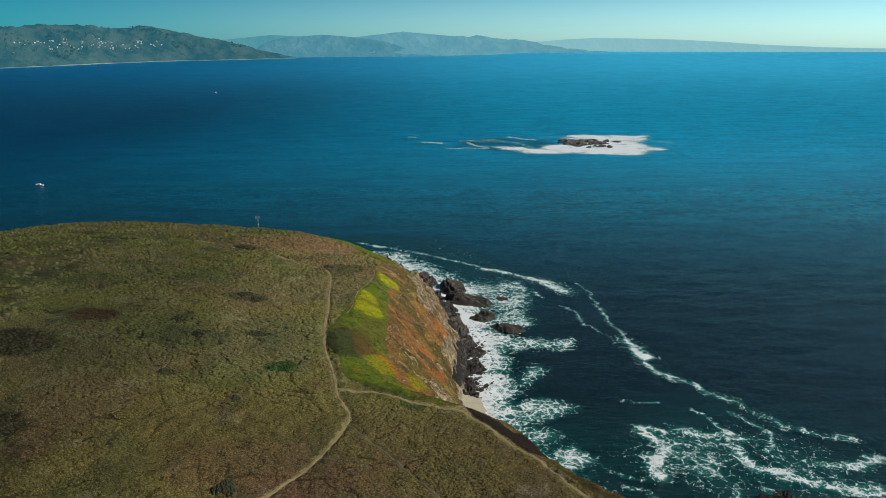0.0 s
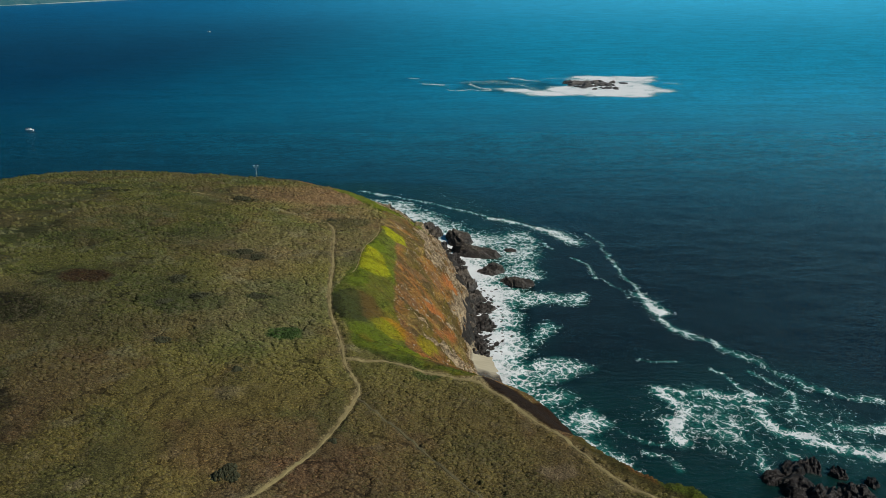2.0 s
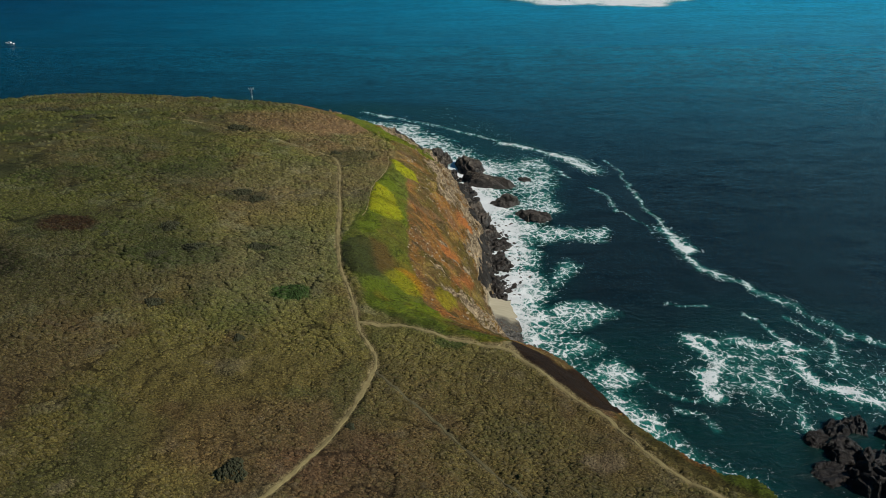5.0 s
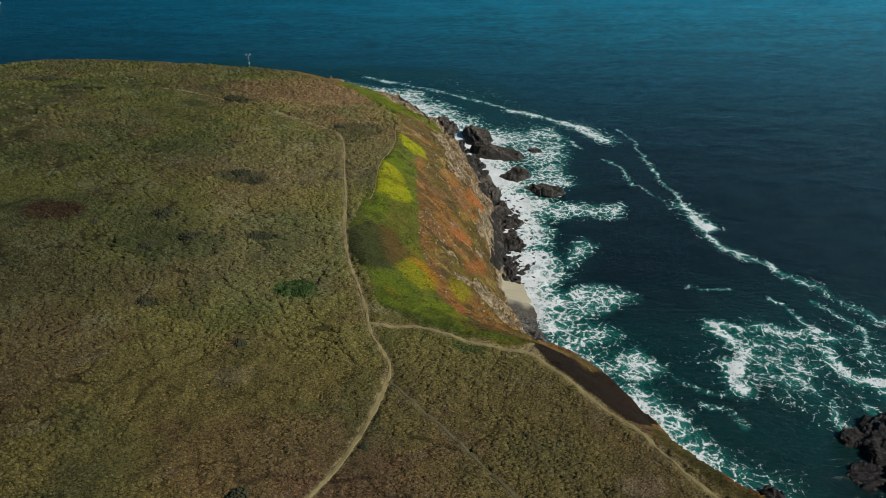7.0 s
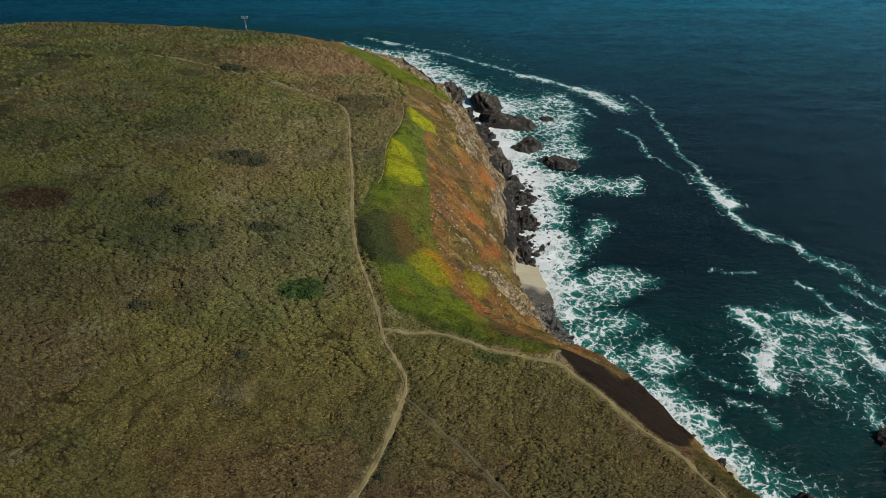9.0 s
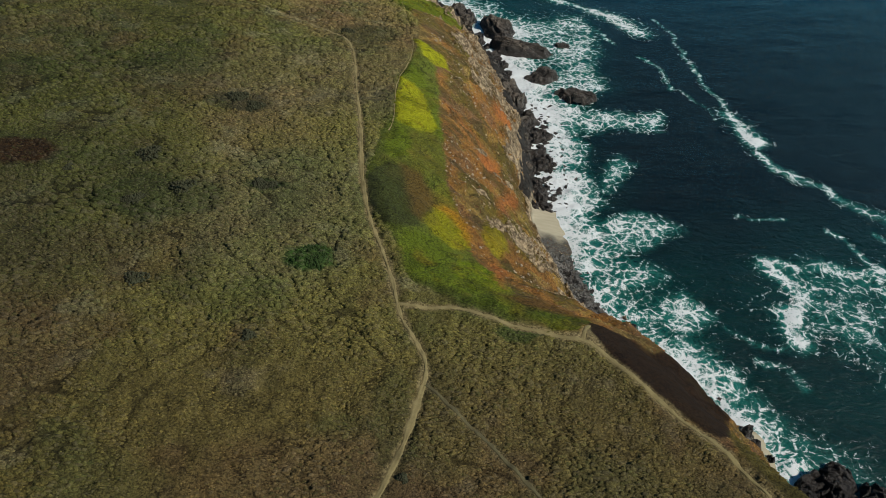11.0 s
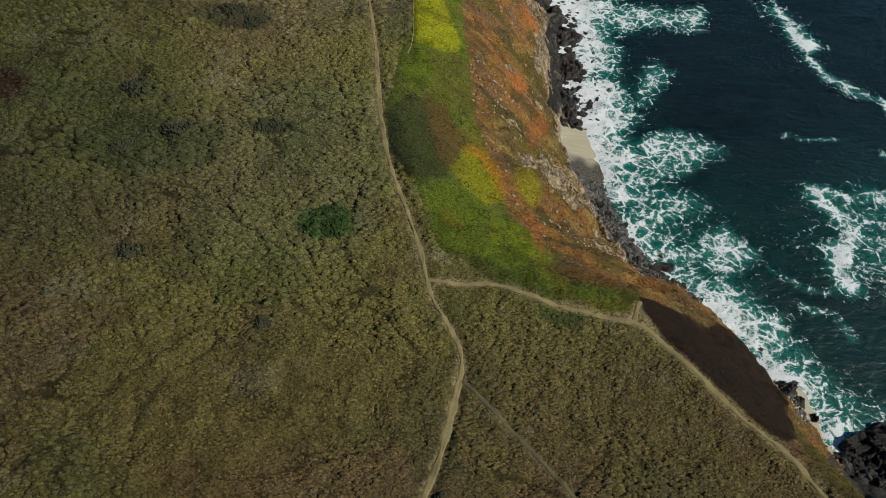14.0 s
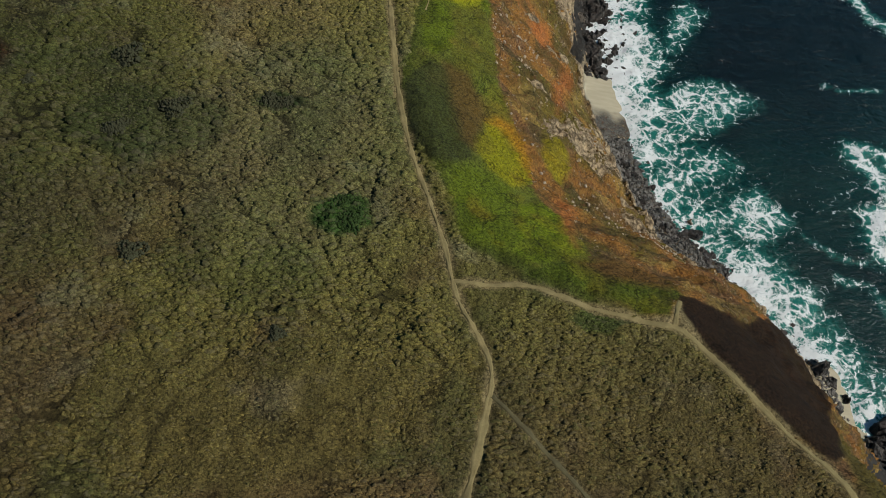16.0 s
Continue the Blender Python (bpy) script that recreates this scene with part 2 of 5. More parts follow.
def rod(bm, a, b, r, r2=None, sides=8):
    """A round bar from a to b."""
    a, b = Vector(a), Vector(b)
    q = (b - a).to_track_quat("Z", "Y").to_matrix()
    rings = []
    for p, rad in ((a, r), (b, r if r2 is None else r2)):
        rings.append([bm.verts.new(p + q @ Vector((math.cos(k * math.tau / sides) * rad, math.sin(k * math.tau / sides) * rad, 0))) for k in range(sides)])
    for k in range(sides):
        bm.faces.new((rings[0][k], rings[0][(k + 1) % sides], rings[1][(k + 1) % sides], rings[1][k]))
    bm.faces.new(rings[0][::-1])
    bm.faces.new(rings[1])


# ---------------------------------------------------------------- materials
class Nodes:
    """Short hand for building a material."""

    def __init__(self, name):
        self.mat = bpy.data.materials.new(name)
        self.mat.use_nodes = True
        self.tree = self.mat.node_tree
        self.bsdf = self.tree.nodes["Principled BSDF"]
        self.pos = self.tree.nodes.new("ShaderNodeNewGeometry").outputs["Position"]

    def link(self, value, socket):
        if isinstance(value, bpy.types.NodeSocket):
            self.tree.links.new(value, socket)
        elif isinstance(value, tuple) and len(value) == 3 and socket.type == "RGBA":
            socket.default_value = (*value, 1)
        else:
            socket.default_value = value

    def node(self, kind, **inputs):
        n = self.tree.nodes.new(kind)
        for k, v in inputs.items():
            self.link(v, n.inputs[k.replace("_", " ")])
        return n

    def noise(self, scale, detail=4.0, rough=0.55, warp=0.0, at=None):
        return self.node("ShaderNodeTexNoise", Vector=at or self.pos, Scale=scale, Detail=detail, Roughness=rough, Distortion=warp).outputs[0]

    def voronoi(self, scale, feature="F1", at=None, out=0):
        n = self.node("ShaderNodeTexVoronoi", Vector=at or self.pos)
        n.feature = feature
        self.link(scale, n.inputs["Scale"])
        return n.outputs[out]

    def math(self, op, a, b=0.0, c=0.0):
        n = self.tree.nodes.new("ShaderNodeMath")
        n.operation = op
        for s, v in zip(n.inputs, (a, b, c)):
            self.link(v, s)
        return n.outputs[0]

    def ramp(self, v, a, b, lo=0.0, hi=1.0, kind="SMOOTHSTEP"):
        n = self.tree.nodes.new("ShaderNodeMapRange")
        n.interpolation_type = kind
        for s, x in zip(n.inputs, (v, a, b, lo, hi)):
            self.link(x, s)
        return n.outputs[0]

    def mix(self, f, a, b, kind="MIX"):
        n = self.tree.nodes.new("ShaderNodeMix")
        n.data_type, n.blend_type = "RGBA", kind
        self.link(f, n.inputs[0])
        self.link(a, n.inputs[6])
        self.link(b, n.inputs[7])
        return n.outputs[2]

    def attr(self, name, out=2):
        n = self.tree.nodes.new("ShaderNodeAttribute")
        n.attribute_name = name
        return n.outputs[out]

    def scaled(self, x, y, z):
        n = self.tree.nodes.new("ShaderNodeMapping")
        self.link(self.pos, n.inputs[0])
        n.inputs[3].default_value = (x, y, z)
        return n.outputs[0]

    def bump(self, height, distance, strength=1.0, normal=None):
        n = self.node("ShaderNodeBump", Height=height, Distance=distance, Strength=strength)
        if normal is not None:
            self.link(normal, n.inputs["Normal"])
        return n.outputs[0]

    def done(self, color, rough=0.9, normal=None, spec=0.3, metal=0.0):
        for k, v in (("Base Color", color), ("Roughness", rough), ("Specular IOR Level", spec), ("Metallic", metal)):
            self.link(v, self.bsdf.inputs[k])
        if normal is not None:
            self.link(normal, self.bsdf.inputs["Normal"])
        return self.mat


def ground_material():
    m = Nodes("ground_cover")
    fine, mid = m.noise(3.2, 7, 0.75), m.noise(0.35, 5, 0.6)
    cover = m.mix(1.0, m.attr("cover", 0), m.mix(m.ramp(fine, 0.36, 0.64), (0.40, 0.40, 0.38), (1.6, 1.58, 1.5)), "MULTIPLY")
    cover = m.mix(1.0, cover, m.mix(mid, (0.7, 0.72, 0.7), (1.3, 1.25, 1.25)), "MULTIPLY")
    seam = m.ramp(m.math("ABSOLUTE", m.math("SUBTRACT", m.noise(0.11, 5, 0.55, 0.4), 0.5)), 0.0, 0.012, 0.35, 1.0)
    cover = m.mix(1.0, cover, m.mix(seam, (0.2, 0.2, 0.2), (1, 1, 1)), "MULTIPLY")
    slope = m.attr("slope")
    streak = m.noise(0.55, 7, 0.7, 0.6, m.scaled(0.55, 1.0, 0.6))
    dots = m.noise(1.7, 6, 0.7, 0.4)
    cover = m.mix(m.math("MULTIPLY", slope, m.ramp(streak, 0.5, 0.68, 0, 0.75)), cover, m.mix(dots, (0.065, 0.045, 0.012), (0.25, 0.155, 0.038)))
    cover = m.mix(m.math("MULTIPLY", slope, m.ramp(dots, 0.53, 0.66, 0, 0.8)), cover, m.mix(streak, (0.045, 0.022, 0.014), (0.20, 0.07, 0.03)))
    crack = m.ramp(m.math("ABSOLUTE", m.math("SUBTRACT", m.noise(0.8, 6, 0.65, 0.6, m.scaled(0.6, 1, 0.5)), 0.5)), 0.0, 0.05)
    stone = m.mix(m.ramp(m.noise(1.1, 7, 0.75), 0.3, 0.7), (0.12, 0.085, 0.05), (0.72, 0.54, 0.33))
    stone = m.mix(m.math("ADD", m.math("MULTIPLY", crack, 0.6), 0.4), (0.06, 0.04, 0.03), stone)
    r = m.math("ADD", m.attr("rock"), m.math("ADD", m.math("MULTIPLY", m.math("SUBTRACT", m.noise(0.9, 7, 0.72, 0.3, m.scaled(0.6, 1.0, 0.5)), 0.5), 1.9), m.math("MULTIPLY", m.math("SUBTRACT", m.noise(0.16, 3, 0.6), 0.5), 0.9)))
    chips = m.noise(1.25, 7, 0.75, 0.5, m.scaled(0.7, 1.0, 0.6))
    r = m.math("MAXIMUM", r, m.math("MULTIPLY", slope, m.math("ADD", m.math("MULTIPLY", m.attr("rock"), 0.35), m.ramp(chips, 0.53, 0.66, 0.0, 0.92))))
    rock = m.ramp(r, 0.5, 0.6)
    color = m.mix(rock, cover, stone)
    # wet stone by the sea, reused as painted shade on the cove cliff
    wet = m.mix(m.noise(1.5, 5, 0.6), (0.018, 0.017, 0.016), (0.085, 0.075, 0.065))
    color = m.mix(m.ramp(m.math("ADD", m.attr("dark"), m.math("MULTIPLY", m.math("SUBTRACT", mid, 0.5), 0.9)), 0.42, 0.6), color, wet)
    sand = m.mix(m.noise(0.5, 5, 0.6, 0, m.scaled(0.4, 2.5, 1)), (0.36, 0.31, 0.21), (0.60, 0.53, 0.38))
    color = m.mix(m.attr("sand"), color, sand)
    rough_sand = m.math("SUBTRACT", 1.0, m.attr("sand"))
    h = m.math("MULTIPLY", m.math("ADD", m.math("ADD", fine, m.math("MULTIPLY", m.math("MULTIPLY", streak, slope), 1.5)), m.math("MULTIPLY", crack, rock)), rough_sand)
    return m.done(color, 0.92, m.bump(h, 0.34, 0.9), 0.2)


def leaf_material():
    m = Nodes("scrub_leaves")
    rnd = m.tree.nodes.new("ShaderNodeNewGeometry").outputs["Random Per Island"]
    fine = m.noise(4.2, 6, 0.78)
    c = m.mix(1.0, m.attr("cover", 0), m.mix(m.ramp(fine, 0.34, 0.66), (0.5, 0.5, 0.48), (1.75, 1.72, 1.62)), "MULTIPLY")
    c = m.mix(1.0, c, m.mix(rnd, (0.78, 0.79, 0.78), (1.34, 1.31, 1.27)), "MULTIPLY")
    hue = m.math("FRACT", m.math("MULTIPLY", rnd, 7.31))
    c = m.mix(m.ramp(hue, 0.6, 0.85, 0.0, 0.3), c, m.mix(fine, (0.05, 0.041, 0.025), (0.21, 0.175, 0.115)))
    c = m.mix(m.ramp(hue, 0.22, 0.05, 0.0, 0.28), c, m.mix(fine, (0.022, 0.034, 0.010), (0.11, 0.135, 0.045)))
    c = m.mix(m.attr("mat"), c, m.mix(1.0, m.attr("cover", 0), m.mix(m.ramp(fine, 0.3, 0.7), (0.45, 0.45, 0.42), (1.6, 1.55, 1.5)), "MULTIPLY"))
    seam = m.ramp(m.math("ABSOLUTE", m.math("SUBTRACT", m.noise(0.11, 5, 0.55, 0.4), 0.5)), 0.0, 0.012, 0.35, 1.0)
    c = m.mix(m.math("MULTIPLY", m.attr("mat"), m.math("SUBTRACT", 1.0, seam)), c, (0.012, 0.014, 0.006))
    return m.done(c, 0.9, m.bump(fine, 0.15, 0.9), 0.15)


def trail_material():
    m = Nodes("trodden_earth")
    a, b = m.noise(1.4, 6, 0.65), m.noise(9.0, 4, 0.6)
    c = m.mix(a, (0.19, 0.155, 0.066), (0.38, 0.305, 0.145))
    c = m.mix(1.0, c, m.mix(b, (0.75, 0.75, 0.75), (1.2, 1.2, 1.2)), "MULTIPLY")
    return m.done(c, 0.95, m.bump(b, 0.05, 0.7), 0.15)


def rock_material(name="sea_rock", dark=(0.026, 0.023, 0.020), light=(0.19, 0.163, 0.138), wet_to=1.2, dry_from=4.5):
    m = Nodes(name)
    z = m.node("ShaderNodeSeparateXYZ", Vector=m.pos).outputs[2]
    n, big = m.noise(1.3, 7, 0.68), m.noise(0.3, 4, 0.6)
    crack = m.ramp(m.math("ABSOLUTE", m.math("SUBTRACT", m.noise(0.45, 6, 0.6, 0.5, m.scaled(1, 0.6, 2.0)), 0.5)), 0.0, 0.035)
    dry = m.ramp(m.math("ADD", z, m.math("MULTIPLY", m.math("SUBTRACT", big, 0.5), 4.0)), wet_to, dry_from)
    c = m.mix(n, dark, light)
    c = m.mix(1.0, c, m.mix(dry, (0.62, 0.59, 0.57), (1.5, 1.42, 1.3)), "MULTIPLY")
    c = m.mix(crack, (0.012, 0.011, 0.01), c)
    h = m.math("ADD", n, m.math("MULTIPLY", crack, 0.6))
    return m.done(c, m.ramp(dry, 0, 1, 0.42, 0.9), m.bump(h, 0.6, 0.9), 0.4)


def sea_material():
    m = Nodes("sea_water")
    foam, shoal = m.attr("foam"), m.attr("shoal")
    warp = m.node("ShaderNodeTexNoise", Vector=m.pos, Scale=0.18, Detail=3.0).outputs[1]
    at = m.node("ShaderNodeVectorMath", ).outputs[0]
    vm = at.node
    vm.operation = "MULTIPLY_ADD"
    m.link(warp, vm.inputs[0])
    vm.inputs[1].default_value = (4, 4, 0)
    m.link(m.pos, vm.inputs[2])
    def net(scale, width):
        return m.ramp(m.voronoi(scale, "DISTANCE_TO_EDGE", at), 0.0, width, 1.0, 0.0)
    drift = m.noise(0.5, 8, 0.7, 0.5, at)
    threads = m.ramp(m.math("ABSOLUTE", m.math("SUBTRACT", m.noise(0.42, 7, 0.62, 0.3, at), 0.5)), 0.0, 0.055, 1.0, 0.0)
    lace = m.math("ADD", m.math("MULTIPLY", net(0.34, 0.16), 0.42), m.math("ADD", m.math("MULTIPLY", net(1.05, 0.2), 0.22), m.math("MULTIPLY", threads, 0.34)))
    lace = m.math("ADD", lace, m.math("ADD", m.math("MULTIPLY", m.math("SUBTRACT", drift, 0.5), 1.7), m.math("MULTIPLY", m.math("SUBTRACT", m.noise(2.6, 6, 0.75, 0.4), 0.5), 1.0)))
    v = m.math("ADD", m.math("SUBTRACT", m.math("MULTIPLY", foam, 1.4), 1.28), m.math("MULTIPLY", lace, 1.25))
    white = m.math("MULTIPLY", m.ramp(v, -0.05, 0.6), m.ramp(foam, 0.04, 0.2))
    milk = m.math("MULTIPLY", m.ramp(v, -1.3, 0.2), m.ramp(foam, 0.1, 0.75))
    patch = m.noise(0.03, 4, 0.6)
    deep = m.mix(m.noise(0.006, 3, 0.5), (0.001, 0.012, 0.0135), (0.0015, 0.030, 0.033))
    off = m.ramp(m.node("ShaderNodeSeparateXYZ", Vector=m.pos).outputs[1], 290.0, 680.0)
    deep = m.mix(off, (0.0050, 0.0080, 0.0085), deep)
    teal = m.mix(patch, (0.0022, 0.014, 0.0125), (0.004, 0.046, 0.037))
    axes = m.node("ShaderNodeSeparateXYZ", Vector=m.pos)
    # haze and sky brightness painted into the water, strongest far off and right
    hazy_sea = m.mix(m.ramp(axes.outputs[0], -520.0, 330.0), (0.0008, 0.046, 0.105), (0.001, 0.335, 0.54))
    hazy_sea = m.mix(m.ramp(patch, 0.3, 0.7, 0.0, 0.35), hazy_sea, m.mix(0.5, hazy_sea, (0.001, 0.03, 0.05)))
    deep = m.mix(m.ramp(axes.outputs[1], 270.0, 800.0), deep, hazy_sea)
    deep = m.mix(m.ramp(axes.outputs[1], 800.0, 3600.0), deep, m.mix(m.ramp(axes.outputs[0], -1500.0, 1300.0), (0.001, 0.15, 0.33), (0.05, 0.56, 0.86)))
    # ripples' light and dark painted in: streaks multiplied over the water colour
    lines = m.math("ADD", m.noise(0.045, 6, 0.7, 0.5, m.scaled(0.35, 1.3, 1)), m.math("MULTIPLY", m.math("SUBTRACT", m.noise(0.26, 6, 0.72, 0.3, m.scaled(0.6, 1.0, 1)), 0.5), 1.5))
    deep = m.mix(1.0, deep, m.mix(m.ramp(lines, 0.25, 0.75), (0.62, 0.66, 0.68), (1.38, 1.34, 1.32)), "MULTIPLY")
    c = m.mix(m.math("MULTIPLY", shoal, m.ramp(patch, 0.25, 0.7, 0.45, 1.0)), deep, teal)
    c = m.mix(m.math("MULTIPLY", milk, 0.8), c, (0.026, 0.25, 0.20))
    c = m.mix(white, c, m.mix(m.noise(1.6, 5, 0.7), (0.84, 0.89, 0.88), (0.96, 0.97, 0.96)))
    chop = m.noise(0.8, 6, 0.62, 0.3, m.scaled(0.7, 1.0, 1))
    swell = m.noise(0.09, 4, 0.55, 0.4, m.scaled(0.5, 1.3, 1))
    n = m.bump(chop, 0.5, 0.85, m.bump(m.noise(0.2, 6, 0.7, 0.3, m.scaled(0.6, 1.1, 1)), 1.4, 0.4, m.bump(swell, 2.0, 0.25)))
    m.bsdf.inputs["IOR"].default_value = 1.333
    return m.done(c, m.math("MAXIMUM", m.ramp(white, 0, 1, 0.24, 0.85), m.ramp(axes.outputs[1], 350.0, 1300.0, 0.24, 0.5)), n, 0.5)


def plain_material(name, color, rough=0.6, var=0.15, scale=3.0, metal=0.0):
    m = Nodes(name)
    n = m.noise(scale, 5, 0.6)
    lo, hi = tuple(c * (1 - var) for c in color), tuple(min(1, c * (1 + var)) for c in color)
    return m.done(m.mix(n, lo, hi), rough, m.bump(n, 0.01, 0.3), 0.4, metal)


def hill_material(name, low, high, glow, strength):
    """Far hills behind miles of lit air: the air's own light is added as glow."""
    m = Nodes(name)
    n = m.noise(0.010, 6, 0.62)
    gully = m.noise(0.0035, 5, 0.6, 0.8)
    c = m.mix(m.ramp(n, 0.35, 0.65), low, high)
    # relief shading painted in: hollows darkened and rises lightened by colour
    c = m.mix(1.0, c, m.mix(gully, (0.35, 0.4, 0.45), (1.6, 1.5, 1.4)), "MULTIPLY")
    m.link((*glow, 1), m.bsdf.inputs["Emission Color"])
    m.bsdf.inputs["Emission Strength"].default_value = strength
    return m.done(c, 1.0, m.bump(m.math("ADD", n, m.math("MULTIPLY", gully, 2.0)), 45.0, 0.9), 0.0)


GROUND, LEAF, EARTH, ROCK, SEA = ground_material(), leaf_material(), trail_material(), rock_material(), sea_material()
PALE = Nodes("pale_stone")
CLIFF_STONE = PALE.done(PALE.mix(PALE.noise(1.2, 6, 0.7), (0.10, 0.07, 0.048), (0.47, 0.34, 0.22)), 0.9, PALE.bump(PALE.noise(4, 5, 0.7), 0.15, 0.8), 0.2)

BUFF = Nodes("buff_stone")
SCREE_STONE = BUFF.done(BUFF.mix(BUFF.noise(1.6, 6, 0.7), (0.20, 0.14, 0.09), (0.66, 0.54, 0.40)), 0.9, BUFF.bump(BUFF.noise(5, 5, 0.7), 0.1, 0.8), 0.2)

# ---------------------------------------------------------------- plant cover
GREEN, LIME, DARKGREEN = (0.066, 0.088, 0.007), (0.18, 0.185, 0.006), (0.032, 0.038, 0.011)
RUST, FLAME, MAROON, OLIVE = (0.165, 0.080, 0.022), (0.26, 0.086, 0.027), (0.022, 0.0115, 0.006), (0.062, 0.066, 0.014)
# outlines of the mats on the seaward slope, in plan
LOBE = [(-26.8, 182.8), (-24.4, 186.6), (-22.6, 187.6), (-22.0, 184.5), (-22.3, 178.5), (-24.6, 175.4), (-26.6, 177)]
SADDLE = [(-22.4, 187), (-17.4, 191), (-15.2, 185.6), (-15.4, 178.8), (-18.1, 174.2), (-21.4, 175), (-22.6, 178.2)]
SHADE_GREEN = [(-28.6, 167.6), (-27.5, 171.1), (-25.2, 173.9), (-22.4, 174.4), (-21, 168.5), (-19.8, 163), (-19.4, 157), (-22.2, 155.4), (-25.4, 156.2), (-27.4, 160), (-28.3, 163)]
BROWN_MAT = [(-23.2, 174.6), (-19.6, 174.2), (-16.8, 169.3), (-16.4, 167.6), (-18.3, 163.3), (-18.9, 158.6), (-20.6, 160.2), (-21.8, 165.2), (-22.5, 170.7)]
LOWER_GREEN = [(-22.6, 155.2), (-17.9, 156.4), (-14.4, 154.5), (-14.0, 150.8), (-14.2, 145.2), (-15.3, 142.9), (-18.3, 142.9), (-20.6, 143.4), (-21.6, 146.8), (-22.8, 150.2)]
MID_LIME = [(-18.6, 161.5), (-16.8, 167.3), (-15.4, 168.6), (-13.7, 167.8), (-11.6, 163.5), (-12.2, 156.4), (-14.4, 154.9), (-17.4, 156.5), (-18.8, 158.9)]
MID_FLAME = [(-16.7, 167.0), (-15.4, 169.0), (-13.2, 168.4), (-11.4, 164), (-11.9, 158.5), (-13.2, 163.2), (-14.6, 166.6)]
LOW_LIME = [(-13.7, 151.8), (-10.1, 154.0), (-7.9, 152.4), (-7.6, 147.5), (-6.8, 144.3), (-10.2, 141.9), (-13.7, 141.1), (-15.1, 142.9), (-14.0, 146.3)]
EAST_LIME = [(-8.7, 168.4), (-6.2, 171.6), (-4.2, 170.5), (-4.4, 165), (-6.7, 160.2), (-8.6, 163.4)]
FLAME_A = [(-8.2, 198.4), (-4.4, 207.8), (-2.0, 208.4), (-3.8, 198.4), (-6.1, 195.6)]
FLAME_B = [(-4.4, 188), (1.2, 200.5), (0.7, 193), (-3.4, 182.5), (-5.3, 178.4)]
ROCK_A = [(-9.6, 172.9), (-5.6, 177.6), (-1.0, 182.2), (4.5, 187), (8.6, 189.1), (8.6, 181), (4.1, 178.8), (-1.2, 175.9), (-7.8, 169.8)]
ROCK_B = [(1.8, 217), (3.0, 226), (5.6, 240), (3.4, 258), (0.4, 285), (6, 286), (8.5, 262), (8, 226), (7.2, 214), (4.8, 207)]
UPPER_GREEN = [(-23.0, 217), (-20, 214), (-17.0, 203), (-15.6, 192), (-18, 186), (-25, 184), (-25.2, 196), (-24.9, 209)]
UPPER_LIME = [(-24.4, 209.5), (-21.9, 207.6), (-19.8, 204.0), (-17.9, 199.3), (-16.6, 194.3), (-17.8, 189.4), (-20.2, 188.2), (-22.5, 188.4), (-24.4, 188.4), (-25.0, 192.5), (-25.2, 200.2)]
FAR_LIME = [(-22.8, 231.5), (-20.9, 231), (-18.0, 228), (-14.6, 227.5), (-14.4, 222.8), (-17.2, 220.6), (-20.0, 222.9)]
BRINK_OLIVE = [(-13.9, 139.6), (-9.2, 139.0), (-5.4, 137.2), (-1.1, 135.4), (2.4, 135.0), (3.6, 137.6), (5.4, 138.8), (4.8, 142.4), (0.2, 143.4), (-5.1, 143.2), (-8.1, 142.5), (-11.7, 141.0)]
BRINK_BROWN = [(-7.5, 142.3), (-2.8, 143.9), (3.5, 144.3), (5.4, 140.8), (3.2, 140.2), (-0.5, 140.2), (-4.2, 139.8)]
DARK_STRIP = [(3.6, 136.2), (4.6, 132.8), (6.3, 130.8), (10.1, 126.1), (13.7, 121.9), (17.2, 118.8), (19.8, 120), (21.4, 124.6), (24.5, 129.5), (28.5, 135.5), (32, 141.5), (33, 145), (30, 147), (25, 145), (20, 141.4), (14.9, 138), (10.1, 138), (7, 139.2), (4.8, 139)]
POINT_GREEN = [(-24.5, 252), (-36, 275), (-46, 292), (-40, 345), (-5, 335), (-6, 300), (-14, 275), (-19, 258)]
SOUTH_OLIVE = [(19.6, 121), (18.4, 117.4), (20.3, 113.6), (24.3, 108), (28, 104.4), (34, 101), (44, 90), (50, 94), (40, 104), (36, 108), (30, 112), (24, 118), (21.6, 124)]
RED_A = [(-3.2, 227.3), (-0.8, 231.8), (3.2, 234), (2.4, 224.5), (-2.2, 222.4)]
RED_B, SOUTH_GREEN, SOUTH_RUST = [(-7.4, 157.4), (-6.2, 155.4), (-6.9, 145.6), (-8.0, 149)], [(29.8, 106.8), (32.5, 107.4), (36.5, 106.4), (39.5, 101), (36, 101), (31, 104)], [(25.8, 110.4), (29.6, 108), (30.2, 105.6), (26.4, 108)]
SPUR = [(0.2, 134.9), (2.6, 135.0), (3.7, 137.2), (4.6, 137.3), (4.4, 135.0), (5.6, 132.2), (3.6, 132.9)]
MAT_BASE = [(-21.5, 226), (-18.5, 230), (-16.5, 213), (-15.5, 190), (-15, 176), (-13, 168), (-11.5, 156), (-5.5, 147), (-6, 136), (-12, 139), (-20.4, 142.8), (-22.7, 151), (-25.2, 156), (-29.4, 166), (-28.5, 173), (-27.5, 184), (-25.4, 190), (-24.8, 208)]
MAT_FLAME = (0.24, 0.115, 0.012)
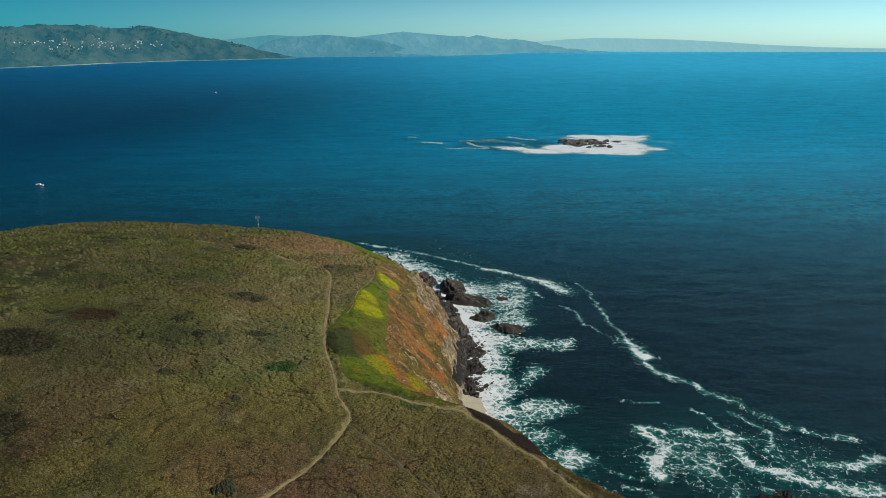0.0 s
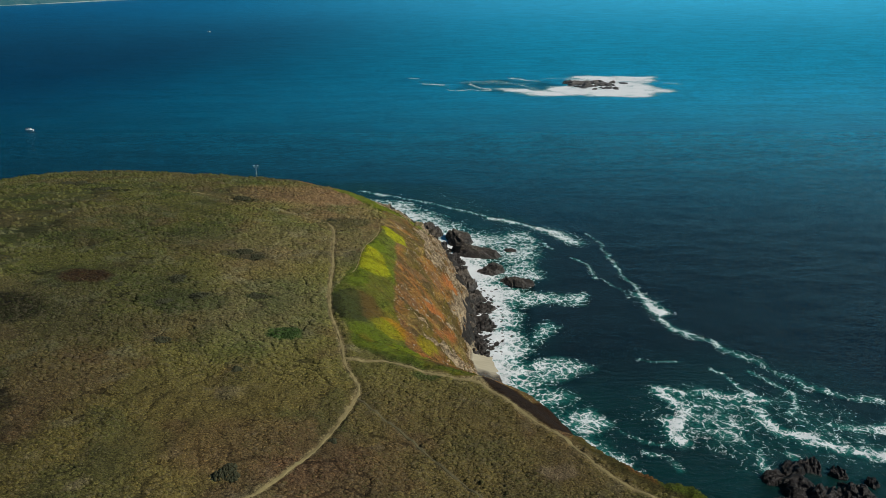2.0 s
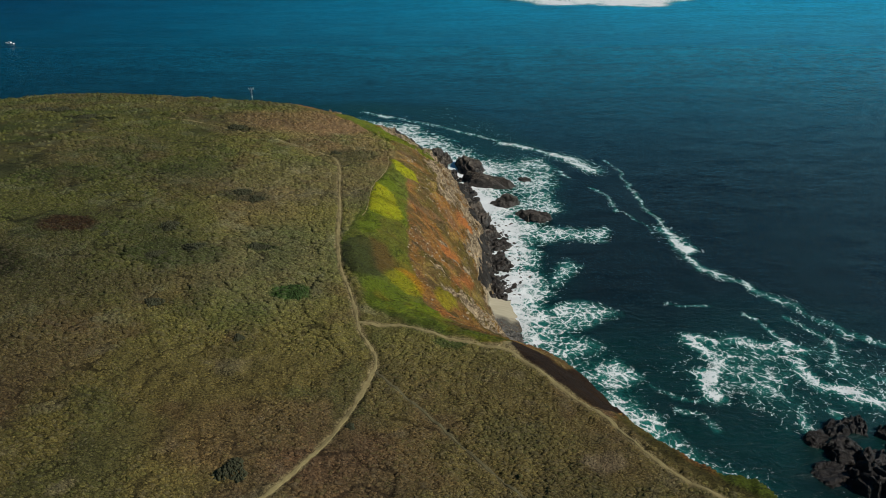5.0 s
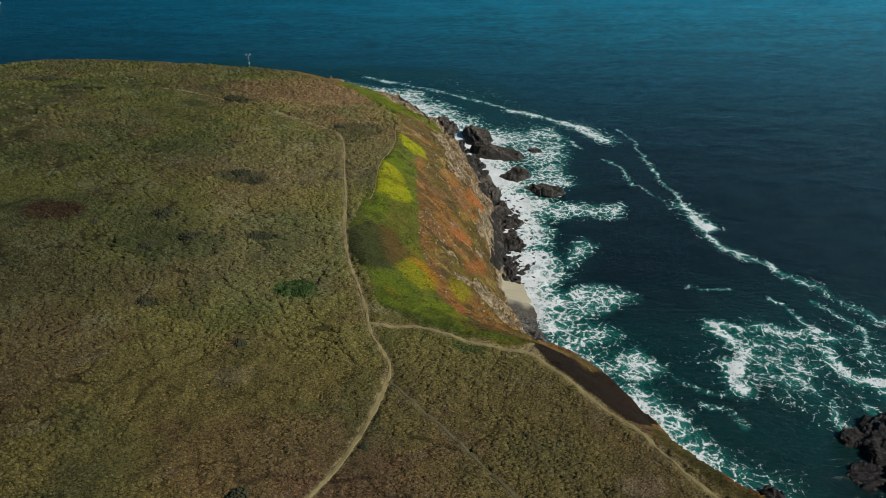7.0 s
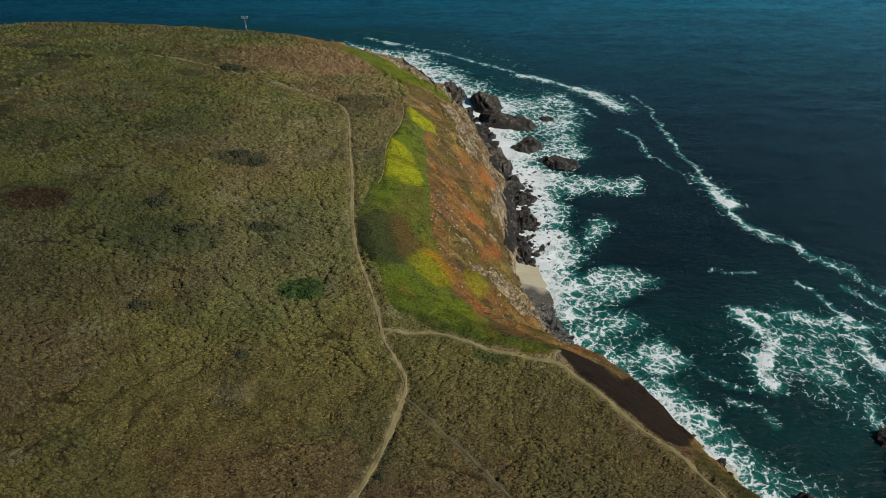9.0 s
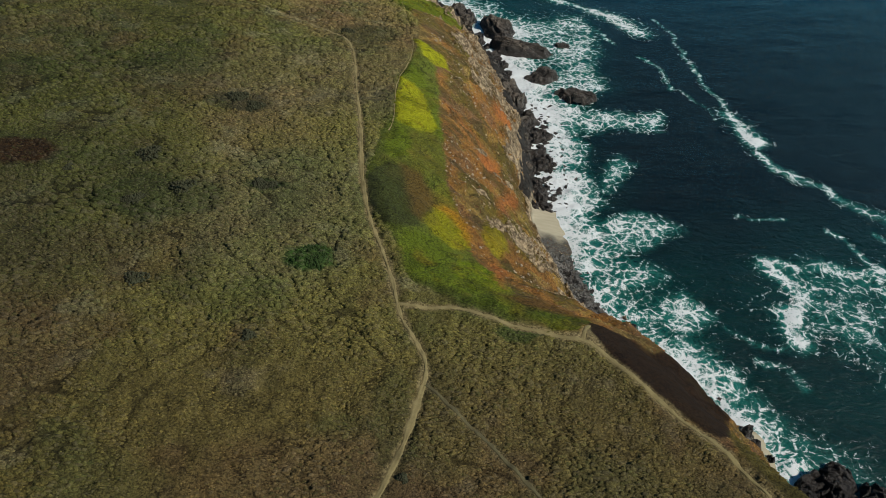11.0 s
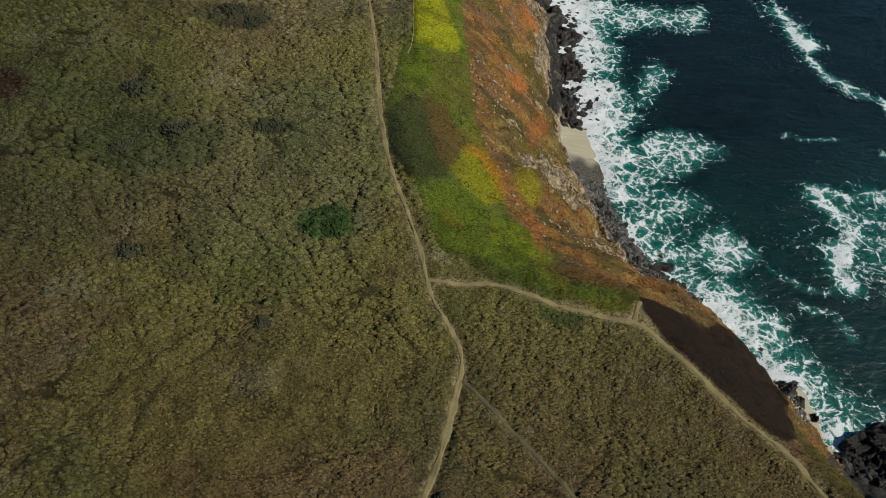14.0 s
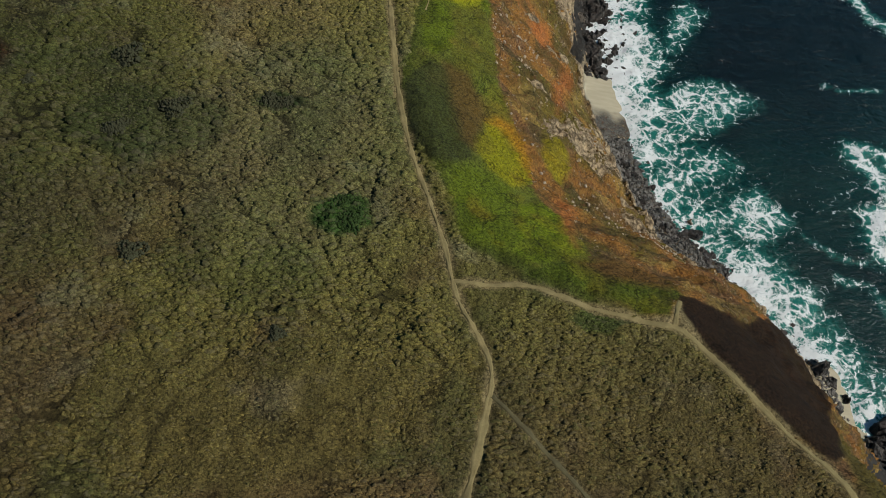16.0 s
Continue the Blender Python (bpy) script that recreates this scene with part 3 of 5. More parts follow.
COVER_PATCHES = [   # colour, outline
    ((0.068, 0.086, 0.013), MAT_BASE), (GREEN, UPPER_GREEN), (LIME, UPPER_LIME), ((0.074, 0.078, 0.012), SADDLE), (GREEN, LOBE), (DARKGREEN, SHADE_GREEN),
    ((0.072, 0.047, 0.014), BROWN_MAT), (GREEN, LOWER_GREEN), ((0.088, 0.122, 0.007), LOW_LIME), ((0.15, 0.145, 0.007), MID_LIME), (MAT_FLAME, MID_FLAME),
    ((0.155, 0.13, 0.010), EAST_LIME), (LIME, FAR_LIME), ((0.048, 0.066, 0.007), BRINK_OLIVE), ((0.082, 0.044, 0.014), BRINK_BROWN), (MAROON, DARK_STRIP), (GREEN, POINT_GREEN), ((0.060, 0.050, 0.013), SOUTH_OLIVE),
    (FLAME, FLAME_A), (FLAME, FLAME_B), (FLAME, RED_A), (FLAME, RED_B), (GREEN, SOUTH_GREEN), ((0.17, 0.075, 0.02), SOUTH_RUST),
]
SCRUB_SPOTS = [     # colour, centre, radius, share
    ((0.095, 0.105, 0.048), (-41, 158), (15, 20), 0.45),
    ((0.060, 0.060, 0.026), (-74, 160), (24, 22), 0.4), ((0.082, 0.070, 0.034), (2, 112), (28, 22), 0.35),
    ((0.062, 0.026, 0.014), (-86, 170), (6.5, 4.0), 0.9), ((0.03, 0.026, 0.012), (-94, 151), (9, 8), 0.9),
    ((0.032, 0.062, 0.014), (-35.6, 147), (3.6, 3.0), 1.0), ((0.022, 0.034, 0.012), (-45.3, 164.5), (3.4, 1.8), 0.9),
    ((0.03, 0.034, 0.018), (-55, 193), (6, 4), 0.7), ((0.036, 0.05, 0.018), (-61, 160), (11, 6), 0.6),
    ((0.03, 0.028, 0.014), (-80, 116), (7, 5), 0.8), ((0.05, 0.072, 0.02), (-42, 137), (6, 5), 0.4),
    ((0.05, 0.052, 0.022), (-34, 232), (9, 7), 0.7), ((0.026, 0.03, 0.014), (-72, 255), (6, 3), 0.8),
    ((0.026, 0.03, 0.014), (-136, 270), (9, 3), 0.8), ((0.026, 0.03, 0.014), (-120, 258), (9, 2.5), 0.8),
    ((0.20, 0.118, 0.062), (-54, 274), (28, 20), 0.75), ((0.14, 0.08, 0.045), (-30, 108), (16, 9), 0.35),
    ((0.21, 0.18, 0.11), (15.5, 107), (3.0, 2.4), 0.55), ((0.13, 0.1, 0.065), (-40, 206), (30, 18), 0.3),
    ((0.045, 0.068, 0.02), (-22, 119), (3, 8), 0.4), ((0.05, 0.075, 0.02), (-6, 134), (3.5, 1.3), 0.8),
]


def blend(a, color, share):
    return a * (1 - share[..., None]) + np.asarray(color) * share[..., None]


def cover(X, Y):
    """Colour of the plants, and how much of the ground is bare stone, dark stone (wet, and the cove's painted shade)
    and sand.
    """
    f, top, low = fall(X, Y)
    olive = np.array((0.140, 0.124, 0.038)) * np.ones(X.shape + (1,))
    c = blend(olive, (0.160, 0.115, 0.054), smooth(-0.1, 0.6, fbm(X, Y, 26, 21, 3)) * 0.75)
    c = blend(c, (0.066, 0.082, 0.027), smooth(0.1, 0.7, fbm(X, Y, 14, 22, 4)) * 0.55)
    c = blend(c, (0.115, 0.062, 0.038), smooth(0.25, 0.8, fbm(X, Y, 11, 23, 4)) * 0.4)
    c = blend(c, (0.20, 0.18, 0.105), smooth(0.3, 0.9, fbm(X, Y, 5, 24, 4)) * 0.5)
    c = blend(c, (0.035, 0.040, 0.017), smooth(0.45, 0.8, fbm(X, Y, 8, 25, 3)) * 0.4)
    wx, wy = X + fbm(X, Y, 5, 26, 4) * 1.0, Y + fbm(X, Y, 5, 27, 4) * 1.0
    for color, (cx, cy), (rx, ry), share in SCRUB_SPOTS:
        d = np.hypot((wx - cx) / rx, (wy - cy) / ry)
        c = blend(c, color, smooth(1.15, 0.75, d) * share)
    # lens vignetting put into the plant colour: scrub dimmed, slightly greener, to the west
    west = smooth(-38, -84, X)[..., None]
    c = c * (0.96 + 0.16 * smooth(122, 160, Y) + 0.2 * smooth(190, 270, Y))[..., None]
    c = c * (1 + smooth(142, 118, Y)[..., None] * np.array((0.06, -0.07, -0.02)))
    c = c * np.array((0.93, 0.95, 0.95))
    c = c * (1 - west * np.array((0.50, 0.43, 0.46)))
    slope = smooth(-0.5, 1.0, -top)
    rust = blend(np.asarray(RUST) * np.ones(X.shape + (1,)), OLIVE, smooth(-0.1, 0.5, fbm(X, Y, 8, 28, 4)) * 0.75)
    rust = blend(rust, FLAME, smooth(0.25, 0.8, fbm(X, Y, 7, 29, 4)) * 0.35)
    rust = blend(rust, (0.10, 0.06, 0.035), smooth(0.0, 0.6, fbm(X, Y, 3.5, 34, 4)) * 0.7)
    rust = blend(rust, (0.24, 0.17, 0.05), smooth(0.3, 0.8, fbm(X, Y, 4.5, 35, 4)) * 0.6)
    rust = blend(rust, (0.045, 0.036, 0.014), smooth(-0.15, 0.5, fbm(X * 0.6, Y, 2.4, 55, 4)) * 0.75)
    c = blend(c, (0, 0, 0), slope) + rust * slope[..., None]
    for color, pts in COVER_PATCHES:
        soft_edge = 1.2 if color in (FLAME, MAT_FLAME) or pts in (BRINK_BROWN, BROWN_MAT, LOWER_GREEN, SADDLE, UPPER_GREEN) else 0.55
        share = smooth(-soft_edge, soft_edge, signed(X + 0.45 * (wx - X), Y + 0.45 * (wy - Y), pts)) * 0.95
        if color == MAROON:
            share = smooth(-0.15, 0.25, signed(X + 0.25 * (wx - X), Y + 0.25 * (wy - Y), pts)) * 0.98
        if color == FLAME:
            share = share * 0.7
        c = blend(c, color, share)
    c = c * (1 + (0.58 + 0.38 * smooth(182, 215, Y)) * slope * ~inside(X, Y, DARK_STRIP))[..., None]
    mats = slope * smooth(0.0, 0.1, c[..., 1] - 0.6 * c[..., 0] + 0.02)
    c = blend(c, (0.10, 0.060, 0.020), mats * smooth(0.0, 0.7, fbm(X, Y, 4, 52, 4)) * 0.28)
    c = c * (1 - 0.35 * mats * smooth(0.1, 0.7, fbm(X, Y, 2.2, 56, 4)))[..., None]
    c = blend(c, (0.25, 0.20, 0.015), mats * smooth(0.2, 0.8, fbm(X, Y, 5, 53, 4)) * 0.25)
    c = blend(c, (0.30, 0.13, 0.02), mats * smooth(0.35, 0.9, fbm(X + 4, Y, 5, 54, 4)) * 0.2)
    band = np.maximum(smooth(-1.5, 1.0, signed(wx, wy, ROCK_A)), smooth(-1.5, 1.0, signed(wx, wy, ROCK_B)))
    rock = 0.5 * band + 0.04 * smooth(0.3, 0.6, f) * smooth(172, 164, Y) * (low > 0) + smooth(0.25, 0.55, f) * (low > 0) * (0.13 + 0.20 * smooth(190, 228, Y)) + smooth(0.6, 0.92, f) * (0.08 + 0.32 * smooth(203, 212, Y)) + 0.5 * np.exp(-((low - 0.9) / 0.7) ** 2) * (low > -0.3) + fbm(X, Y, 6, 30, 3) * 0.12 * smooth(0.2, 0.4, f)
    for color, pts in COVER_PATCHES:
        rock = rock - (0.12 if color == FLAME else 0.45) * smooth(-0.5, 1.5, signed(wx, wy, pts)) * (1 if color == MAROON else smooth(0.95, 0.6, f))
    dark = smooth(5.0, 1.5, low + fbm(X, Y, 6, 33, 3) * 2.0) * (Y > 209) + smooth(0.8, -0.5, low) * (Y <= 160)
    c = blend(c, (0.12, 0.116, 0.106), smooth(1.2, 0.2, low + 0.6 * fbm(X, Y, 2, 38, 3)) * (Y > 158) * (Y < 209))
    # cove cliff: dark rock, with the shade on it painted in too
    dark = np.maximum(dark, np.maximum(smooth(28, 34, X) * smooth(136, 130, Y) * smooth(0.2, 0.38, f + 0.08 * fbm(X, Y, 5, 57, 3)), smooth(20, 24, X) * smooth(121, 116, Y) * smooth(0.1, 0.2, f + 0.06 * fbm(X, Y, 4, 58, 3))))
    sandy = smooth(1.0, -0.8, low + 0.8 * fbm(X, Y, 3, 32, 3)) * smooth(196, 199, Y + 1.8 * fbm(X, Y, 4, 36, 3)) * smooth(213, 209, Y + 1.8 * fbm(X, Y, 4, 37, 3))
    cove = smooth(1.2, -0.6, low) * smooth(146, 143, Y) * smooth(129, 132, Y) * smooth(35, 36.5, X) * smooth(49, 46, X)
    sandy = np.maximum(sandy, cove)
    return c, rock, np.maximum(dark - 3.0 * sandy, 0), sandy


# ---------------------------------------------------------------- ground
def axis(*spans):
    """Grid lines: (from, to, step) one after another."""
    out = np.concatenate([np.arange(a, b, s) for a, b, s in spans])
    return np.append(out, spans[-1][1])


def build_ground():
    xs = axis((-300, -110, 2.0), (-110, -62, 0.8), (-62, -32, 0.5), (-32, 42, 0.3), (42, 100, 0.8), (100, 180, 2.0))
    ys = axis((-80, 0, 4.0), (0, 90, 1.2), (90, 112, 0.5), (112, 215, 0.32), (215, 300, 0.5), (300, 440, 1.2))
    X, Y = np.meshgrid(xs, ys)
    Z = land(X, Y)
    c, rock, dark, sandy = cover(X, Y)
    knob = smooth(0.38, 0.6, rock + 0.62 * fbm(X * 0.55, Y, 4.0, 38, 5)) * (rock > 0.12) * (1 - sandy)
    Z = Z + knob * (0.4 + 1.6 * (1 - np.abs(fbm(X * 0.7, Y, 2.2, 39, 4)) - 0.4))
    rock = np.maximum(rock, knob * 0.75)
    # dark litter plus painted shade: ground darkened under scrub, most in its gaps
    scrub_floor = smooth(0.0, 1.5, signed(X, Y, BRINK)) * smooth(88, 93, Y)
    c = blend(c, c * 0.92, scrub_floor)
    c = blend(c, c * 0.35, scrub_floor * runs(X, Y))
    paths = np.minimum(line_dist(X, Y, rounded(TRAIL_MAIN)), line_dist(X, Y, rounded(TRAIL_BRINK)))
    earth = smooth(0.85, 0.3, paths + 0.35 * fbm(X, Y, 1.6, 65, 3))
    c = blend(c, (0.25, 0.20, 0.10), earth * 0.85)
    c = blend(c, (0.17, 0.14, 0.075), 0.6 * smooth(0.75, 0.25, line_dist(X, Y, rounded(TRAIL_BRANCH)) + 0.3 * fbm(X, Y, 1.6, 66, 3)))
    spur = smooth(-0.25, 0.25, signed(X, Y, SPUR) + 0.2 * fbm(X, Y, 1.5, 68, 3))
    c = blend(c, (0.27, 0.215, 0.11), spur * 0.9)
    co = np.stack([X, Y, Z], -1).reshape(-1, 3)
    f, top, low = fall(X, Y)
    rusty = smooth(0.5, 2.5, -top) * (1 - spur)
    for color, pts in COVER_PATCHES:
        rusty = rusty * (1 - (0.3 if color == FLAME else 0.95) * smooth(-0.5, 1.0, signed(X, Y, pts)))
    faces = grid_faces(len(xs), len(ys))
    faces = faces[(co[:, 2][faces] > -2.5).any(1)]
    co, faces, (c, rock, dark, sandy, rusty) = compact(co, faces, c.reshape(-1, 3), rock.ravel(), dark.ravel(), sandy.ravel(), rusty.ravel())
    me = raw_mesh("ground", co, faces)
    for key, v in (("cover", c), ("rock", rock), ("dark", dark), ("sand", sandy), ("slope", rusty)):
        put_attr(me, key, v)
    shade_smooth(me)
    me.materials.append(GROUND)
    return tagged(new("ground", me), "headland of brown scrub with an ice-plant slope and rocky cliff", "headland", kind="structure")


build_ground()

# ---------------------------------------------------------------- sea
SURF_EDGE = [(75, 132), (60, 140), (47, 146), (41.6, 153.5), (37.4, 164), (34.3, 171.5), (32.2, 180), (28.6, 188), (21.5, 194), (23.4, 209), (25, 224), (21.5, 242), (29, 253), (25, 264), (34, 271), (33, 290),
             (37, 301), (35, 318), (34, 345), (21.6, 372), (-4, 404), (-60, 412), (-120, 425), (-210, 405), (-300, 300), (-300, 100), (60, 100)]
WASH_EDGE = [(60, 132), (49, 141), (45, 145), (41, 151.5), (38, 159.5), (35.5, 167), (32, 175), (29, 182), (24.5, 193), (22, 201), (24, 212), (21.5, 224), (23.5, 240), (22.5, 256), (19, 262), (17, 285), (15, 316), (2, 342),
             (-20, 374), (-60, 394), (-60, 300), (-30, 120)]
REEF_SURF = [(50, 805), (70, 782), (130, 758), (189, 748), (236, 785), (232, 850), (256, 930), (200, 915), (155, 926), (148, 885), (140, 836), (100, 806)]
BREAKERS = [        # line, half width, strength
    ([(-48, 398), (-29, 386), (-20.6, 381.2), (-7.3, 372.6), (7.9, 360.3), (19.7, 348.9)], 1.0, 0.75), ([(-34, 372), (-20, 366), (-8, 358), (0, 350)], 1.0, 0.6),
    ([(19.7, 348.9), (31.2, 341.5), (41.9, 332.5)], 1.5, 0.9), ([(41.9, 332.5), (49.7, 323.3), (55.1, 313.3)], 2.2, 1.0),
    ([(62.7, 324.5), (65.1, 315.1), (66.1, 300.5), (66, 287.1)], 0.9, 0.62), ([(66, 287.1), (66.9, 274.9), (68.6, 263.5), (69, 256)], 0.9, 0.62),
    ([(68.1, 256.1), (70.3, 247.1), (72.2, 240.5)], 1.7, 1.0), ([(71.1, 235.2), (72.5, 227.3), (75.8, 222.4)], 1.4, 0.92),
    ([(75.8, 222.4), (81.1, 219.3), (84.2, 213.2)], 1.3, 0.7), ([(84.2, 213.2), (91.1, 206), (94.8, 197.9), (99.6, 190.4), (115, 182)], 1.5, 0.5),
    ([(50, 295.1), (55.2, 284.7), (55.5, 270.3)], 0.9, 0.62), ([(57.9, 270.3), (62, 263.6), (63.8, 253)], 0.7, 0.45), ([(40.4, 315.2), (44.1, 303.4)], 1.0, 0.55),
    ([(55.5, 206.2), (60.4, 204.8), (66.9, 206.1)], 0.8, 0.62), ([(75.6, 199.4), (79.6, 196.8), (79.5, 188.2)], 1.0, 0.6),
    ([(87.5, 198), (89.5, 192.9), (94.2, 188.1)], 1.1, 0.62), ([(94.2, 188.1), (92.8, 181.3), (88.6, 177)], 1.2, 0.66),
    ([(80.3, 179.2), (81.8, 173.9), (81.9, 169), (87.3, 165.1)], 1.6, 0.88), ([(87.3, 165.1), (98, 160), (112, 157)], 2.2, 0.85), ([(79.8, 159.7), (81.6, 156.3)], 1.3, 0.8),
    ([(74.6, 161.5), (71.6, 156.4), (71.2, 153)], 1.0, 0.62), ([(67.7, 188.3), (74.1, 184.6), (80.6, 185.8), (84, 183.6)], 1.7, 0.74),
    ([(57.5, 188.5), (60.5, 182), (60, 176), (57, 172)], 1.5, 0.92), ([(57, 172), (54.5, 168), (54.8, 165.4)], 1.7, 1.0), ([(59, 189.5), (66.8, 187)], 1.3, 0.85),
    ([(45, 160), (50, 158), (52, 153)], 1.0, 0.55), ([(42, 170), (46, 164), (51, 163)], 0.9, 0.5), ([(96, 172), (106, 170), (118, 174)], 1.6, 0.7),
]


FOAM_PATCHES = [    # outline, strength
    ([(23, 257.4), (34.2, 257), (41, 254), (48.4, 255.8), (45.4, 246.3), (36.3, 248.3), (26.8, 244.5)], 0.74), ([(27.8, 227.6), (33.7, 232.7), (35.2, 227.6), (30, 221.2), (26.3, 218.1)], 0.62),
    ([(22.5, 203.7), (30.8, 207.8), (36.3, 205), (41.8, 200.9), (34.6, 196.4), (28.3, 194), (22.8, 195.8)], 0.72),
    ([(58, 190), (66, 190), (76, 186), (82, 183), (71, 174), (72, 167), (66, 165), (58, 166), (60, 178)], 0.5),
    ([(31.5, 177.3), (36.2, 179.5), (38.8, 173.2), (35.1, 168.2), (31.7, 170.2)], 0.74),
]


def surf(X, Y):
    """How much foam lies on the sea, and how shoal it is."""
    low = signed(X, Y, FOOT)
    near = np.clip(-low, 0, 60)
    wx, wy = X + fbm(X, Y, 10, 40, 4) * 2.6, Y + fbm(X, Y, 10, 41, 4) * 2.6
    edge, wash = signed(wx, wy, SURF_EDGE), signed(wx, wy, WASH_EDGE)
    comb = fbm(X * 0.45, Y * 1.5, 6, 46, 4)         # water that runs back off the shore
    foam = smooth(-8.0, 4.0, edge) * (0.50 + 0.14 * smooth(240, 262, Y) + 0.18 * fbm(X, Y, 11, 49, 3)) * (1 - 0.8 * smooth(316, 338, Y))
    foam = np.maximum(foam, smooth(-6.0, 4.0, wash) * (0.66 + 0.52 * smooth(15, 2, near) + 0.30 * comb + 0.25 * smooth(186, 200, Y) * smooth(226, 214, Y) + 0.2 * smooth(222, 240, Y) + 0.3 * smooth(6, 1, near - 5) * smooth(193, 200, Y) * smooth(214, 208, Y) - 0.30 * smooth(194, 176, Y)) * (1 - 0.3 * smooth(310, 335, Y)))
    foam = foam * (near < 59.9) * smooth(-70, -48, X) * (1 - 0.75 * smooth(52, 62, X) * smooth(150, 142, Y))
    for pts, half, strength in BREAKERS:
        d = line_dist(X + fbm(X, Y, 7, 42, 4) * 1.5, Y + fbm(X, Y, 7, 43, 4) * 1.5, pts)
        body = 0.72 * np.exp(-(d / half) ** 2) * (1 + 0.3 * fbm(X, Y, 4, 47, 3)) + (0.45 if half > 1.4 else 0.25) * np.exp(-(d / (half * 3.0)) ** 2)
        foam = np.maximum(foam, strength * np.minimum(body, 1.1))
    for pts, strength in FOAM_PATCHES:
        foam = np.maximum(foam, strength * smooth(-5.0, 3.0, signed(X + fbm(X, Y, 8, 42, 4) * 1.8, Y + fbm(X, Y, 8, 43, 4) * 1.8, pts)))
    broad = np.exp(-(((X - 80) / 40) ** 2 + ((Y - 172) / 24) ** 2))
    foam = np.maximum(foam, (0.28 + 0.24 * fbm(X, Y, 16, 48, 4)) * broad)
    foam = foam * (1 + 0.28 * fbm(X, Y, 5, 59, 4))
    bx, by = X + fbm(X, Y, 30, 44, 5) * 9, Y + fbm(X, Y, 30, 45, 5) * 14
    isle = smooth(-14, 9, signed(bx, by, REEF_SURF))
    foam = np.maximum(foam, isle * (1.2 + 0.45 * fbm(X, Y, 12, 58, 4)))
    for pts, half, strength in (([(-41, 904), (-36, 900)], 5, 0.9), ([(-16, 856), (-8, 850)], 7, 0.9), ([(3, 806), (18, 800), (34, 792), (44, 790)], 4, 0.85), ([(26, 850), (36, 815), (44, 796)], 4, 0.8),
                                ([(26, 864), (60, 868), (84, 852), (96, 820), (110, 800)], 9, 0.5), ([(88, 910), (96, 890), (104, 880)], 5, 0.9), ([(120, 900), (150, 905)], 4, 0.7), ([(255, 850), (268, 846)], 4, 0.7)):
        foam = np.maximum(foam, strength * np.exp(-(line_dist(bx, by, pts) / half) ** 2))
    shoal = np.maximum(smooth(-12, 6, edge) * (near < 59.9), 0.95 * smooth(1.3, 0.4, np.hypot((X - 72) / 58, (Y - 166) / 44)))
    shoal = np.maximum(shoal, 0.7 * smooth(1.2, 0.8, np.hypot((bx - 70) / 55, (by - 830) / 55)))
    return foam, shoal


def sea_level(X, Y):
    """The sea lifts a little towards the far shore, which stands nearer here than in nature."""
    return 6.3e-6 * np.maximum(0, np.hypot(X, Y) - 1200) ** 2


def growing(start, stop, step, rate=1.07):
    out, v = [], start
    while abs(v - stop) > step * 1.2 and len(out) < 400:
        out.append(v)
        v += math.copysign(step, stop - start)
        step *= rate
        if (v - stop) * (stop - start) > 0:
            break
    return out + [stop]


def build_sea():
    left, right = growing(-60, -4600, 1.6), growing(125, 4600, 1.0)
    mid_x = np.arange(-60, 125, 0.85)
    xs = np.array(sorted(set([round(v, 3) for v in left + right + list(mid_x)])))
    far_y = growing(345, 700, 1.0, 1.02) + list(np.arange(702, 980, 3.0)) + growing(985, 4950, 6.0, 1.05)
    ys = np.array(sorted(set([round(v, 3) for v in list(np.arange(-900, 100, 40.0)) + list(np.arange(100, 345, 0.85)) + far_y])))
    X, Y = np.meshgrid(xs, ys)
    foam, shoal = surf(X, Y)
    swell = 0.12 * fbm(X * 0.6, Y * 1.2, 11, 50, 3) * np.exp(-np.maximum(0, Y - 300) / 300)
    Z = sea_level(X, Y) + swell + 0.25 * np.clip(foam, 0, 1) * fbm(X, Y, 2.5, 51, 2) * (np.hypot(X - 40, Y - 230) < 220)
    far = np.hypot(X, Y)
    pull = np.minimum(1.0, 4880.0 / np.maximum(far, 1.0))      # a round rim
    Z = np.where(pull < 1, sea_level(X * pull, Y * pull), Z)
    co = np.stack([X * pull, Y * pull, Z], -1).reshape(-1, 3)
    faces = grid_faces(len(xs), len(ys))
    faces = faces[(far.ravel()[faces] < 4879).any(1)]
    co, faces, (foam, shoal) = compact(co, faces, foam.ravel(), shoal.ravel())
    me = raw_mesh("water", co, faces)
    put_attr(me, "foam", foam)
    put_attr(me, "shoal", shoal)
    shade_smooth(me)
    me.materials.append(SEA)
    return tagged(new("water", me), "dark blue-green sea with white surf along the rocks", "sea", kind="structure")


build_sea()

